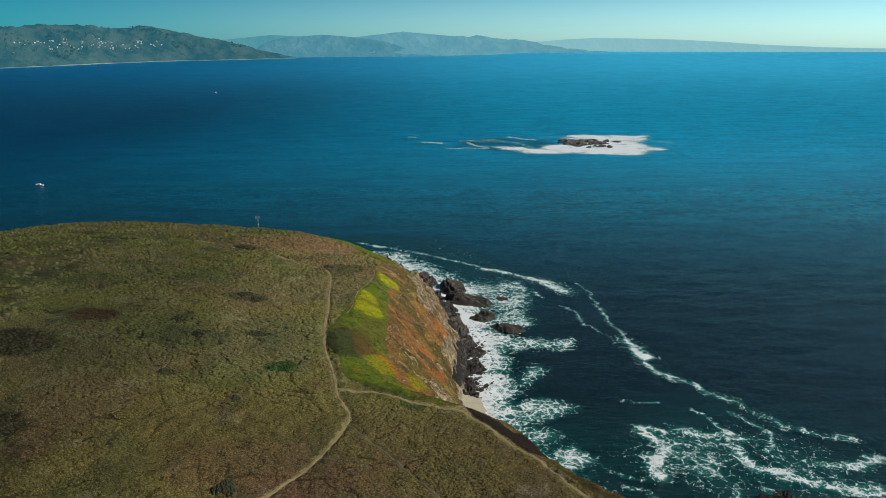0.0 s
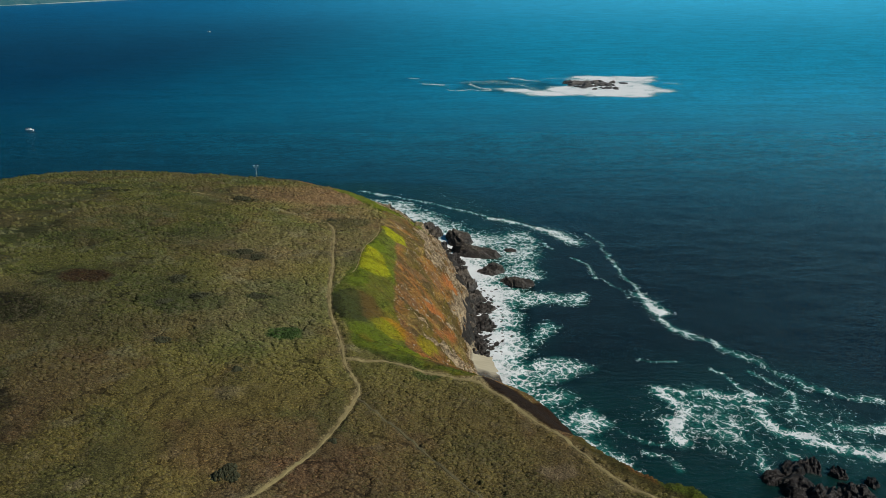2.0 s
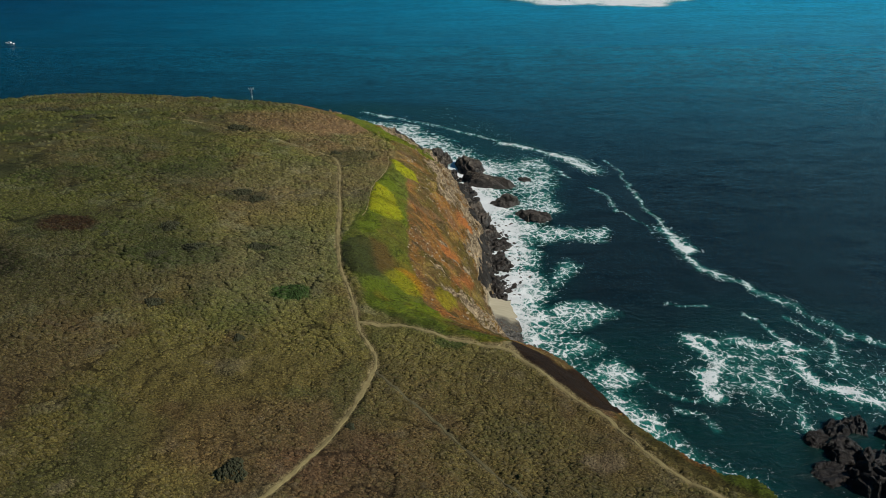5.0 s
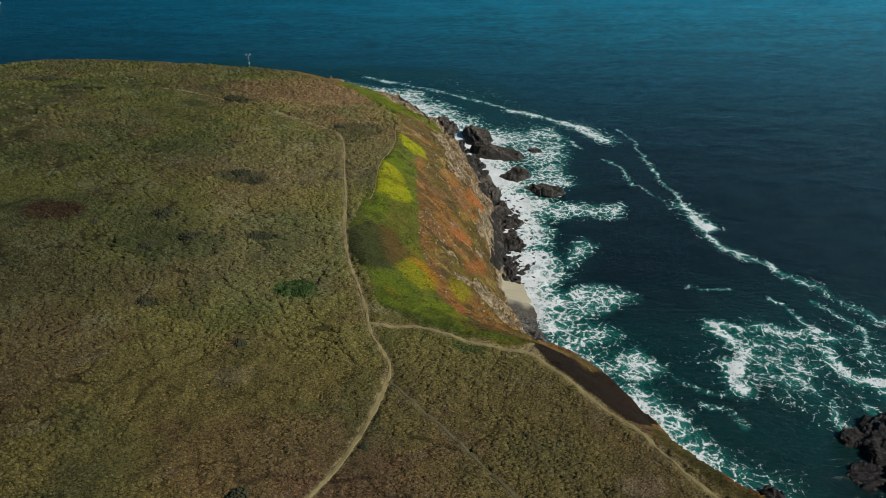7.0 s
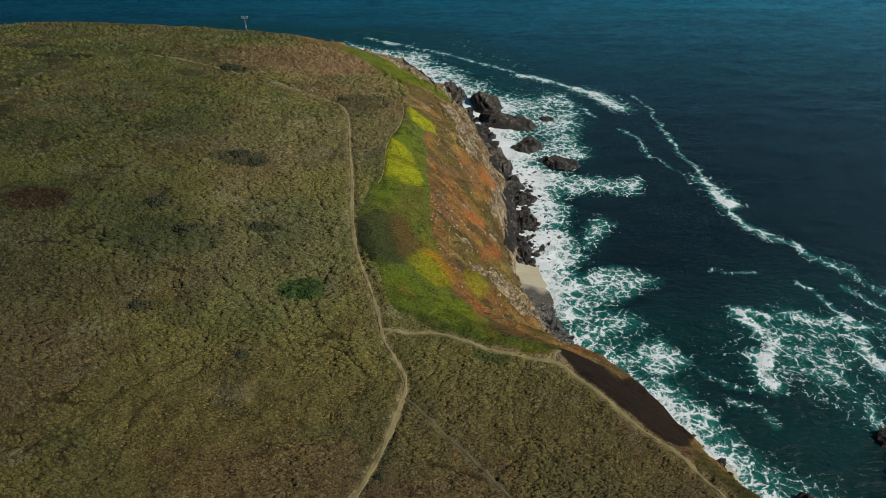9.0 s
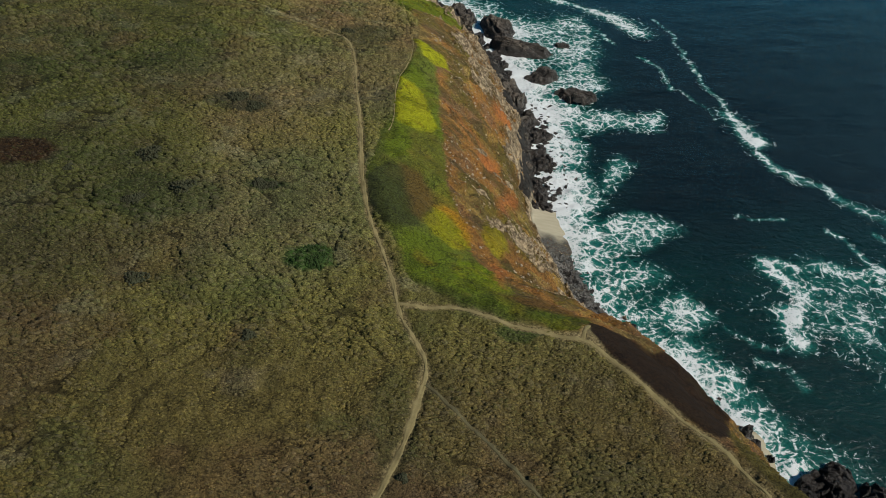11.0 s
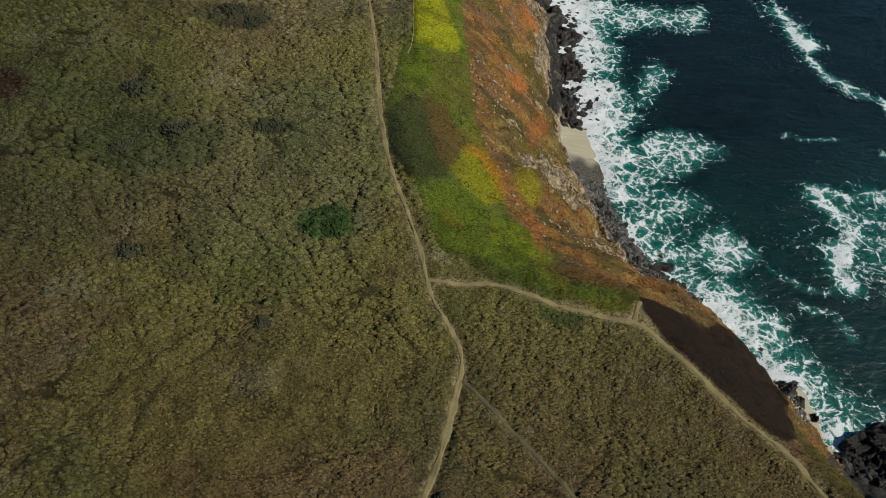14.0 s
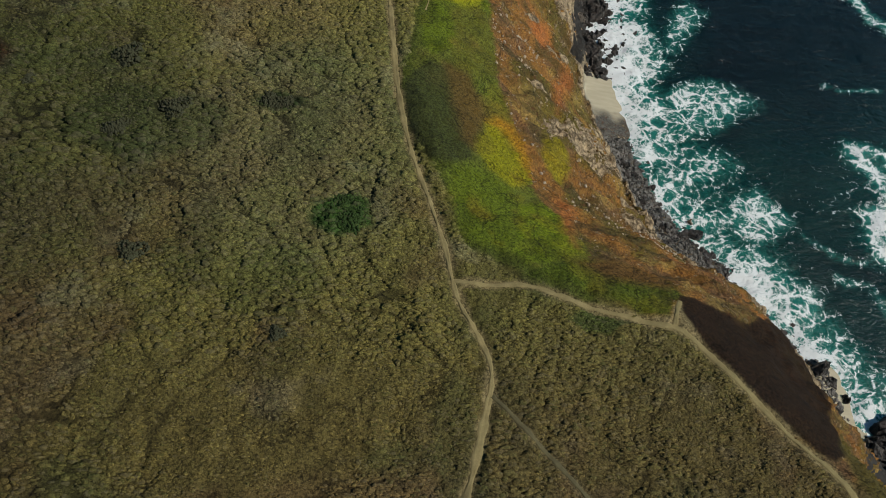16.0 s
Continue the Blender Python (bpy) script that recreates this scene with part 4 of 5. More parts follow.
# ---------------------------------------------------------------- far shore
def far_ridge(name, shore, crest, depth, material, label, seed, rough=1.0, taper=1.0):
    """A range of hills: (azimuth, elevation) of its waterline and of its skyline, as seen from the flight's start."""
    az = np.arange(crest[0][0], crest[-1][0] + 1e-6, 0.08)
    depth = depth * np.interp(az, [-24, -11], [1.0, taper])
    e0 = np.interp(az, [a for a, _ in shore], [e for _, e in shore])
    e1 = np.interp(az, [a for a, _ in crest], [e for _, e in crest])
    rs = np.arange(2500, 4840, 5.0)
    r0 = np.empty(len(az))
    for k, e in enumerate(np.tan(np.radians(e0))):
        over = EYE + rs * e - sea_level(rs, 0 * rs)
        r0[k] = rs[np.argmax(over < 0)] if (over < 0).any() else 4840
    r0 = np.minimum(np.convolve(np.pad(r0, 12, mode="edge"), np.ones(25) / 25, "valid"), 4960 - depth)
    z0 = sea_level(r0, 0 * r0)
    top = EYE + (r0 + depth) * np.tan(np.radians(e1)) - z0
    u = np.linspace(0, 1, 26)
    A, U = np.meshgrid(np.radians(az), u)
    R = r0 + (0.04 + 0.96 * U) * depth
    X, Y = R * np.sin(A), R * np.cos(A)
    gul = fbm(X, Y, 190, seed, 5)
    prof = np.where(U < 0.08, U / 0.08 * 0.16, 0.16 + 0.84 * smooth(0.02, 1.0, U))
    ridge = (1 - np.abs(gul)) - 0.55
    Z = z0 - 1 + np.maximum(top, 2.0) * (prof + 0.85 * rough * ridge * U * (1 - U) * 2.2) + fbm(X, Y, 60, seed + 9, 3) * 9 * rough * U * (1.01 - U) * 2
    back_row = np.stack([X[-1] * 1.004, Y[-1] * 1.004, z0 - 60], -1)
    front = np.stack([X[0], Y[0], z0 - 30], -1)
    co = np.concatenate([front, np.stack([X, Y, Z], -1).reshape(-1, 3), back_row])
    me = raw_mesh(name, co, grid_faces(len(az), len(u) + 2))
    shade_smooth(me)
    me.materials.append(material)
    return tagged(new(name, me), label, "hills", kind="structure"), np.stack([X, Y, Z], -1)


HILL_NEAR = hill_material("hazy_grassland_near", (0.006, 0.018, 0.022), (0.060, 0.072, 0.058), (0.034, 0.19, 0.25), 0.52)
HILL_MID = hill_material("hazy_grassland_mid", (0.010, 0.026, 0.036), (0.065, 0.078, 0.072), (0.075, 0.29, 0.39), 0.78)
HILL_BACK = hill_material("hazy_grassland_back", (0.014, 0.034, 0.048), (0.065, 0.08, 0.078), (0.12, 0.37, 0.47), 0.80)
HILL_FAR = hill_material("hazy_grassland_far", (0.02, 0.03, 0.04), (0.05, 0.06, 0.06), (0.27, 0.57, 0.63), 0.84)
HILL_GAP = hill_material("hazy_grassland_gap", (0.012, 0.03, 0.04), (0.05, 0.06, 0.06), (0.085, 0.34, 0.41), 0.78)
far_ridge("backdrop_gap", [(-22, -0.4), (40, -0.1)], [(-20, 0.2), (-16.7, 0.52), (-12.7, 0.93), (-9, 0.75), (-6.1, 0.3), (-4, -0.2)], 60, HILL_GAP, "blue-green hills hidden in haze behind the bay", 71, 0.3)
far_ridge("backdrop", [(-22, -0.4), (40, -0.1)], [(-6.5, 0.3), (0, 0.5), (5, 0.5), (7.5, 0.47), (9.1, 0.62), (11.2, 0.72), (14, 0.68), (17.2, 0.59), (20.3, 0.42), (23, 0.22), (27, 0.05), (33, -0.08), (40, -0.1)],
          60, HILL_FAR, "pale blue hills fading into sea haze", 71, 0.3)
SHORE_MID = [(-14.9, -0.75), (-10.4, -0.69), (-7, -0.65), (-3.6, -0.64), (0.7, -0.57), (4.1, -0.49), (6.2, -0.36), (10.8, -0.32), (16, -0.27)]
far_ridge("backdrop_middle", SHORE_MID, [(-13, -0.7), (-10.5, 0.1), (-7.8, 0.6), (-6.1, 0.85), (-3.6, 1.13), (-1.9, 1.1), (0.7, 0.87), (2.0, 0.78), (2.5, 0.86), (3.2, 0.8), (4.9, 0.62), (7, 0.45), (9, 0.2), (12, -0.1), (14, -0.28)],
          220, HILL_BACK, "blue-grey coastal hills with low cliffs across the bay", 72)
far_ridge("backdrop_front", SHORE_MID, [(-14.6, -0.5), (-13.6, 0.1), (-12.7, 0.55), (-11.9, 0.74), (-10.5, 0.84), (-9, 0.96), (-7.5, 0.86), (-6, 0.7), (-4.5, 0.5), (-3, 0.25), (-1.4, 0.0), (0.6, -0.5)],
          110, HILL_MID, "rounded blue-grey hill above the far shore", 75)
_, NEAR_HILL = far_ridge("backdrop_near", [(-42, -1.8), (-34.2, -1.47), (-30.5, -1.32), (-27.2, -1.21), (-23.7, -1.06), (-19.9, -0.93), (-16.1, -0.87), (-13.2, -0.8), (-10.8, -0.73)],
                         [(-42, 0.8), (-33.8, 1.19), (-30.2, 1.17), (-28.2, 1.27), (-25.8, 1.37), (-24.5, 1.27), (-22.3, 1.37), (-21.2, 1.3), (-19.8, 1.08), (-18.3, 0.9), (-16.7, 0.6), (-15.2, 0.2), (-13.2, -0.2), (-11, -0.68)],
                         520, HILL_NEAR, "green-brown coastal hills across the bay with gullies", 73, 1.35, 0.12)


def far_beach(name, hill, seed):
    """A pale line of sand and surf along a far shore."""
    base = hill[0]
    lift = 3.0 + 4.0 * np.maximum(0, fbm(base[:, 0], base[:, 1], 300, seed, 3))
    near = base * np.array((0.9975, 0.9975, 1.0))
    z = sea_level(near[:, 0], near[:, 1])
    co = np.concatenate([np.stack([near[:, 0], near[:, 1], z + 0.3], -1), np.stack([near[:, 0], near[:, 1], z + lift], -1) * np.array((1.0008, 1.0008, 1)), np.stack([base[:, 0], base[:, 1], z + lift * 0.6], -1)])
    me = raw_mesh(name, co, grid_faces(len(base), 3))
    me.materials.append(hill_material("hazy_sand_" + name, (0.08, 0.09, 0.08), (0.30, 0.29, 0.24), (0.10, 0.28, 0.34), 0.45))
    return tagged(new(name, me), "thin pale beach along the far shore", "beach", kind="structure")


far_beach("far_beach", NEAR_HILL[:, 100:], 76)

# ---------------------------------------------------------------- rocks in the sea
def stone_mesh(name, seed, level=3, rough=0.35, material=ROCK):
    """A craggy unit stone."""
    bm = bmesh.new()
    bmesh.ops.create_icosphere(bm, subdivisions=level, radius=1.0)
    off = Vector((seed * 3.7, seed * 1.9, seed * 5.3))
    for v in bm.verts:
        p = v.co.copy()
        a = 1 - abs(noise.noise(p * 1.3 + off)) * 1.6
        b = 1 - abs(noise.noise(p * 3.1 + off)) * 1.6
        c = noise.noise(p * 7.0 + off)
        v.co = p * (1 + rough * (0.75 * (a - 0.5) + 0.45 * (b - 0.5) + 0.25 * c))
    cut = random.Random(seed)
    for _ in range(9):      # broken faces
        n = Vector((cut.uniform(-1, 1), cut.uniform(-1, 1), cut.uniform(-0.3, 1))).normalized()
        d = cut.uniform(0.58, 0.92)
        for v in bm.verts:
            over = v.co.dot(n) - d
            if over > 0:
                v.co -= n * over * 0.92
    for v in bm.verts:
        v.co += v.co * rough * (0.28 * (0.5 - abs(noise.noise(v.co * 2.6 + off))) + 0.16 * noise.noise(v.co * 7.0 + off))
    me = bpy.data.meshes.new(name)
    bm.to_mesh(me)
    bm.free()
    me.materials.append(material)
    return me


def crag_mesh(name, seed, ribs=2.6, material=ROCK):
    """A ribbed crag of tilted beds, two across and one high."""
    u = np.linspace(-1.15, 1.15, 50)
    X, Y = np.meshgrid(u, u)
    r = np.hypot(X, Y) * (1 + 0.30 * fbm(X, Y, 0.9, seed, 4))
    bed = 1 - np.abs(fbm(X * 0.7 + Y * 0.25, Y * ribs, 1.1, seed + 1, 4)) * 1.5
    lump = fbm(X, Y, 0.8, seed + 2, 3)
    cleft = smooth(0.0, 0.12, np.abs(fbm(X, Y * 0.8, 1.2, seed + 3, 3)))
    Z = smooth(1.0, 0.72, r) * (0.42 + 0.34 * bed + 0.30 * lump) * (0.45 + 0.55 * cleft) * (0.7 + 0.3 * smooth(1.0, 0.1, r)) + 0.05 * fbm(X, Y, 0.16, seed + 4, 3)
    Z = np.where(r > 1.0, -0.5, Z)
    co = np.stack([X + 0.05 * fbm(X, Y, 0.25, seed + 5, 2), Y + 0.05 * fbm(X, Y, 0.25, seed + 6, 2), Z], -1).reshape(-1, 3)
    faces = grid_faces(len(u), len(u))
    faces = faces[(co[:, 2][faces] > -0.45).any(1)]
    co, faces, _ = compact(co, faces, co[:, 2])
    me = raw_mesh(name, co, faces)
    me.materials.append(material)
    return me


def sea_rock(x, y, rx, ry, h, turn, seed, label, material=ROCK):
    ob = new("sea_rock", crag_mesh("sea_rock", seed * 3, 2.6, material))
    ob.matrix_world = pose(x, y, -0.1, 0, 0, turn) @ Matrix.Diagonal((rx, ry, h, 1))
    return tagged(ob, label, "rock", "rocks in the surf")


sea_rock(11.5, 298.5, 10.0, 5.0, 5.2, -28, 1, "long dark ribbed rock standing in white surf")
sea_rock(4.5, 315, 5.5, 8.0, 5.0, 30, 2, "dark ribbed rock beside the cliff end in white surf")
sea_rock(17.2, 278.5, 5.6, 4.2, 3.8, 10, 3, "rounded black rock in the surf")
sea_rock(25.5, 265.8, 5.9, 3.8, 3.6, -15, 4, "low black rock washed by the surf")
sea_rock(25.5, 302, 3.0, 2.0, 1.6, 0, 5, "small half-drowned dark rock")
sea_rock(-7, 327, 4.2, 6.5, 5.0, 20, 6, "dark rock at the cliff end")
sea_rock(5.5, 263, 4.6, 6.5, 8.0, 12, 7, "grey-black crag leaning against the cliff foot")
sea_rock(7.6, 250, 4.2, 5.0, 5.6, -20, 8, "black crag at the foot of the cliff")
sea_rock(11.0, 243, 4.2, 3.6, 3.4, 15, 9, "low black crag at the foot of the cliff")
sea_rock(10.5, 231, 3.6, 5.0, 3.4, -8, 10, "ribbed black ledge at the foot of the cliff")
sea_rock(8.4, 217, 2.8, 4.6, 3.2, 6, 11, "ribbed dark ledge beside the small beach")
# black sea rock with the cove's shade darkened into its colour
COVE_SHADE_STONE = rock_material("shaded_cove_rock", (0.010, 0.009, 0.009), (0.06, 0.048, 0.040), 1.0, 6.0)
for k, (x, y, r, h) in enumerate([(72.5, 150, 3.2, 2.4), (78, 153.5, 3.4, 2.6), (83, 155, 3.0, 2.6), (88, 152, 2.4, 2.2), (76, 146, 4.6, 3.4), (71, 141, 4.2, 1.8),
                                  (81, 143, 4.8, 4.2), (88, 144, 4.2, 3.4), (77, 138, 5.0, 5.0), (50, 134.5, 3.6, 3.2), (45.5, 133, 3.0, 3.0),
                                  (40.2, 138.4, 1.0, 1.4), (48, 129, 3.6, 3.4), (55, 130, 3.8, 3.0), (43, 130, 2.6, 2.6), (88, 136, 5.0, 4.6), (94, 149, 2.0, 1.8)]):
    sea_rock(x, y, r, r * 0.85, h, 37 * k, 7 + k % 5, "black rock off the shaded cove" if k % 2 else "brown-black wet rock off the shaded cove", COVE_SHADE_STONE)

# the low reef out in the bay
# stone colour lightened to grey to carry the haze of the distance
HAZY_REEF_STONE = rock_material("reef_rock", (0.04, 0.042, 0.044), (0.24, 0.235, 0.225), 0.2, 3.0)


def reef():
    root = tagged(new("reef"), "low dark rocky islet ringed by breaking surf", "islet")
    root.location = (162, 848, 0)
    rng = random.Random(5)
    for k in range(46):
        me = stone_mesh("reef_rock", 20 + k % 6, 3, 0.7, HAZY_REEF_STONE) if k < 6 else meshes[k % 6]
        if k == 0:
            meshes = []
        if k < 6:
            meshes.append(me)
        ob = new("rock", me)
        ob.parent = root
        a, r = rng.uniform(0, 6.28), rng.random() ** 0.7
        ob.matrix_basis = pose(math.cos(a) * r * 30 - 4 + (18 if k % 9 == 0 else 0), math.sin(a) * r * 24, 0, 0, 0, rng.uniform(0, 360)) @ Matrix.Diagonal((rng.uniform(3, 7), rng.uniform(3, 6.5), rng.uniform(2, 5.0) * (1.1 - r * 0.6), 1))
    for k in range(10):
        ob = new("rock", meshes[k % 6])
        ob.parent = root
        ob.matrix_basis = pose(rng.uniform(-12, 28), rng.uniform(-46, -20), 0, 0, 0, rng.uniform(0, 360)) @ Matrix.Diagonal((rng.uniform(2, 4), rng.uniform(2, 4), rng.uniform(1.0, 2.2), 1))


reef()

# ---------------------------------------------------------------- trails
def trail(name, pts, half, label, seed, earth=EARTH):
    """A trodden path draped over the ground."""
    pts = rounded(pts, 2)
    line, run = [], 0.0
    for (ax, ay), (bx, by) in zip(pts, pts[1:]):
        n = max(1, int(math.hypot(bx - ax, by - ay) / 0.4))
        line += [(ax + (bx - ax) * k / n, ay + (by - ay) * k / n) for k in range(n)]
    P = np.array(line)
    T = np.gradient(P, axis=0)
    T /= np.maximum(np.linalg.norm(T, axis=1), 1e-6)[:, None]
    side = np.stack([T[:, 1], -T[:, 0]], -1)
    w = half * (1 + 0.4 * fbm(P[:, 0], P[:, 1], 4, seed, 3) + 0.35 * fbm(P[:, 0], P[:, 1], 0.9, seed + 1, 2))
    w = w * np.where(P[:, 1] < 138, 1.15, 1.0)
    cols = []
    for u in (-1.0, -0.6, -0.2, 0.2, 0.6, 1.0):
        Q = P + side * (w * u)[:, None]
        z = land(Q[:, 0], Q[:, 1]) + (0.10 if abs(u) < 0.9 else -0.12)
        cols.append(np.stack([Q[:, 0], Q[:, 1], z], -1))
    co = np.stack(cols, 1).reshape(-1, 3)
    me = raw_mesh(name, co, grid_faces(6, len(P))[:, ::-1])
    shade_smooth(me)
    me.materials.append(earth)
    return tagged(new(name, me), label, "path", kind="structure")


trail("path", TRAIL_MAIN, 0.36, "worn pale dirt footpath through coastal scrub", 61)
trail("path_brink", TRAIL_BRINK, 0.31, "pale dirt footpath along the cliff brink", 62)
trail("path_spur", TRAIL_SPUR, 0.34, "short pale dirt spur to a lookout on the brink", 69)
trail("path_branch", TRAIL_BRANCH, 0.27, "faint worn side path through low scrub", 64, plain_material("litter_earth", (0.115, 0.098, 0.046), 0.95, 0.45, 1.6))
trail("path_edge", TRAIL_EDGE, 0.13, "thin worn track along the edge of the ice plant", 67)

# ---------------------------------------------------------------- scrub
def tuft(seed, rings=((0.55, 0.8, 4), (1.0, 0.1, 5))):
    """A low ragged dome of leaves: points and triangles."""
    rng = random.Random(seed)
    v, f, prev = [(rng.uniform(-0.1, 0.1), rng.uniform(-0.1, 0.1), 1.0)], [], [0]
    for rad, h, n in rings:
        ids = []
        for k in range(n):
            a = (k + rng.uniform(-0.25, 0.25)) * math.tau / n + seed
            r = rad * rng.uniform(0.65, 1.25)
            ids.append(len(v))
            v.append((math.cos(a) * r, math.sin(a) * r, h * rng.uniform(0.6, 1.3) - (0.3 if h < 0.2 else 0)))
        if len(prev) == 1:
            f += [(0, ids[k], ids[(k + 1) % n]) for k in range(n)]
        else:
            i = j = 0
            m = len(prev)
            while i < m or j < n:
                if j * m <= i * n and j < n or i >= m:
                    f.append((prev[i % m], ids[j % n], ids[(j + 1) % n]))
                    j += 1
                else:
                    f.append((prev[i % m], ids[j % n], prev[(i + 1) % m]))
                    i += 1
        prev = ids
    return np.array(v), np.array(f)


def scatter(name, x, y, size, tall, label, sink=0.05, tone=1.0, mat=0.0, rings=((0.55, 0.8, 4), (1.0, 0.1, 5))):
    """Many tufts in one mesh."""
    rng = np.random.default_rng(len(x))
    z = land(x, y) - sink
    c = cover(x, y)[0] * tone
    cos, faces, cols, base = [], [], [], 0
    kinds = [tuft(s, rings) for s in range(8)]
    pick = rng.integers(0, 8, len(x))
    for k, (v, f) in enumerate(kinds):
        s = np.where(pick == k)[0]
        a = rng.normal(0.45, 1.0, len(s))
        lean = rng.uniform(1.0, 1.7, len(s))
        ca, sa_ = np.cos(a)[:, None], np.sin(a)[:, None]
        px = (v[:, 0] * ca - v[:, 1] * sa_) * (size[s] * lean)[:, None] + x[s][:, None]
        py = (v[:, 0] * sa_ + v[:, 1] * ca) * (size[s] / lean)[:, None] + y[s][:, None]
        pz = v[:, 2][None] * tall[s][:, None] + z[s][:, None]
        cos.append(np.stack([px, py, pz], -1).reshape(-1, 3))
        faces.append((f[None] + (np.arange(len(s)) * len(v))[:, None, None]).reshape(-1, 3) + base)
        cols.append(np.repeat(c[s], len(v), 0))
        base += len(s) * len(v)
    me = raw_mesh(name, np.concatenate(cos), np.concatenate(faces))
    put_attr(me, "cover", np.concatenate(cols))
    put_attr(me, "mat", np.full(base, mat))
    shade_smooth(me)
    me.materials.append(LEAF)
    return tagged(new(name, me), label, "scrub", kind="stuff")


def scrub_field(name, x0, x1, y0, y1, n, lo, hi, label, seed, bare=0.7, rings=((0.55, 0.8, 4), (1.0, 0.1, 5)), flat=(0.35, 0.85)):
    rng = np.random.default_rng(seed)
    x, y = rng.uniform(x0, x1, n), rng.uniform(y0, y1, n)
    f, top, low = fall(x, y)
    keep = (top > 0.4) & (trails(x, y) < (0.07 if len(rings) < 3 else 0.02)) & (runs(x, y) < 0.42) & (fbm(x, y, 6, 81, 3) > -bare - rng.uniform(0, 0.9, n))
    for color, pts in COVER_PATCHES:
        keep &= ~inside(x, y, pts)
    x, y = x[keep], y[keep]
    s = lo + (hi - lo) * rng.random(len(x)) ** 1.5
    s = s * (1 + 0.35 * fbm(x, y, 9, 82, 2))
    return scatter(name, x, y, s, s * rng.uniform(*flat, len(x)), label, 0.05, 1.0, 0.0, rings)


DOME = ((0.42, 0.93, 5), (0.78, 0.62, 7), (1.0, 0.05, 7))
scrub_field("scrub", -72, 40, 92, 150, 46000, 0.16, 0.38, "low brown and olive coastal scrub on the plateau", 91)
scrub_field("scrub_bushes", -60, 34, 94, 150, 12000, 0.2, 0.42, "rounded brown and grey-green coastal bushes on the plateau", 101, 0.1, DOME, (0.3, 0.55))
scrub_field("scrub_middle", -72, -20, 150, 185, 14000, 0.18, 0.42, "low grey-green coastal scrub beside the trail", 95)
scrub_field("scrub_domes", -76, -20, 128, 192, 17000, 0.26, 0.56, "rounded grey-green coastal bushes beside the trail", 102, 0.2, DOME, (0.5, 0.85))
scrub_field("scrub_beyond", -112, -20, 185, 260, 18000, 0.22, 0.72, "low brown and olive coastal scrub on the far plateau", 92)
scrub_field("scrub_west", -104, -72, 100, 185, 24000, 0.17, 0.45, "low olive scrub on the western plateau", 93)
scrub_field("scrub_outer", -165, -104, 100, 185, 6000, 0.35, 0.85, "low olive scrub far out on the plateau", 98)
scrub_field("scrub_edge", -222, -112, 150, 300, 5000, 0.4, 1.0, "low olive scrub at the western edge", 97)
scrub_field("scrub_far", -215, -25, 258, 330, 11000, 0.35, 0.9, "low brown scrub towards the point", 94)

scrub_field("scrub_behind", -80, 60, 20, 92, 9000, 0.4, 0.9, "low olive scrub inland on the headland", 99)


def slope_mats():
    """Cushions of ice plant on the seaward slope."""
    rng = np.random.default_rng(96)
    x, y = rng.uniform(-32, 36, 38000), rng.uniform(112, 300, 38000)
    f, top, low = fall(x, y)
    keep = (top < 0.2) & (low > 2.5) & (f < 0.9)
    mat = np.zeros(len(x), bool)
    for color, pts in COVER_PATCHES:
        mat |= inside(x, y, pts)
    keep &= (mat | (rng.random(len(x)) < 0.35)) & ~inside(x, y, DARK_STRIP) & ~inside(x, y, SPUR)
    x, y = x[keep], y[keep]
    s = 0.12 + 0.42 * rng.random(len(x)) ** 2
    scatter("ice_plant", x, y, s, s * 0.4, "green, yellow and rust-red ice plant covering the slope", 0.06, 1.0, 1.0)


slope_mats()

# ---------------------------------------------------------------- stones of the shore
STONES = [stone_mesh("boulder", 40 + k, 3, 1.0) for k in range(6)]
PALE_STONES = [stone_mesh("outcrop", 50 + k, 1, 0.8, CLIFF_STONE) for k in range(5)]
FOOT_LINES = [      # part of the cliff's foot, distance seaward, how many, sizes, height share
    ([(6.2, 210), (8.2, 225), (8.2, 240), (6.0, 260)], (-2.0, 5.5), 90, (0.35, 1.35), 1.0),
    ([(6.5, 212), (8.4, 226), (8.4, 242), (6.2, 262)], (3.0, 13.0), 70, (0.25, 0.8), 0.6),
    ([(5.5, 262), (1.5, 290), (-8, 318)], (-2.0, 3.0), 24, (1.0, 2.6), 1.0),
    ([(9.3, 187), (11.8, 175), (15.5, 166.5), (21.5, 161)], (0.5, 7.5), 80, (0.3, 0.75), 0.7),
    ([(21.5, 161), (28, 156), (31.2, 151.5), (34.4, 146)], (0.0, 4.5), 26, (0.25, 0.8), 0.7),
    ([(35.8, 141.5), (36.2, 136), (37.6, 131)], (0.0, 3.0), 8, (0.3, 0.9), 0.8),
    ([(37.6, 131), (41, 127), (47, 124.5), (54, 123.5), (63, 124)], (-1.0, 5.0), 26, (0.6, 1.6), 0.8),
    ([(6, 199), (5.8, 209)], (7.0, 12.0), 8, (0.3, 0.6), 0.6),
]


def along(pts, u):
    """A place at share u of a polyline, and the seaward direction there (to its right as seen going inland-up)."""
    lens = [math.hypot(b[0] - a[0], b[1] - a[1]) for a, b in zip(pts, pts[1:])]
    d = u * sum(lens)
    for (a, b), n in zip(zip(pts, pts[1:]), lens):
        if d <= n:
            t = d / n
            return a[0] + (b[0] - a[0]) * t, a[1] + (b[1] - a[1]) * t, (b[0] - a[0]) / n, (b[1] - a[1]) / n
        d -= n
    return (*pts[-1], 0.0, 1.0)


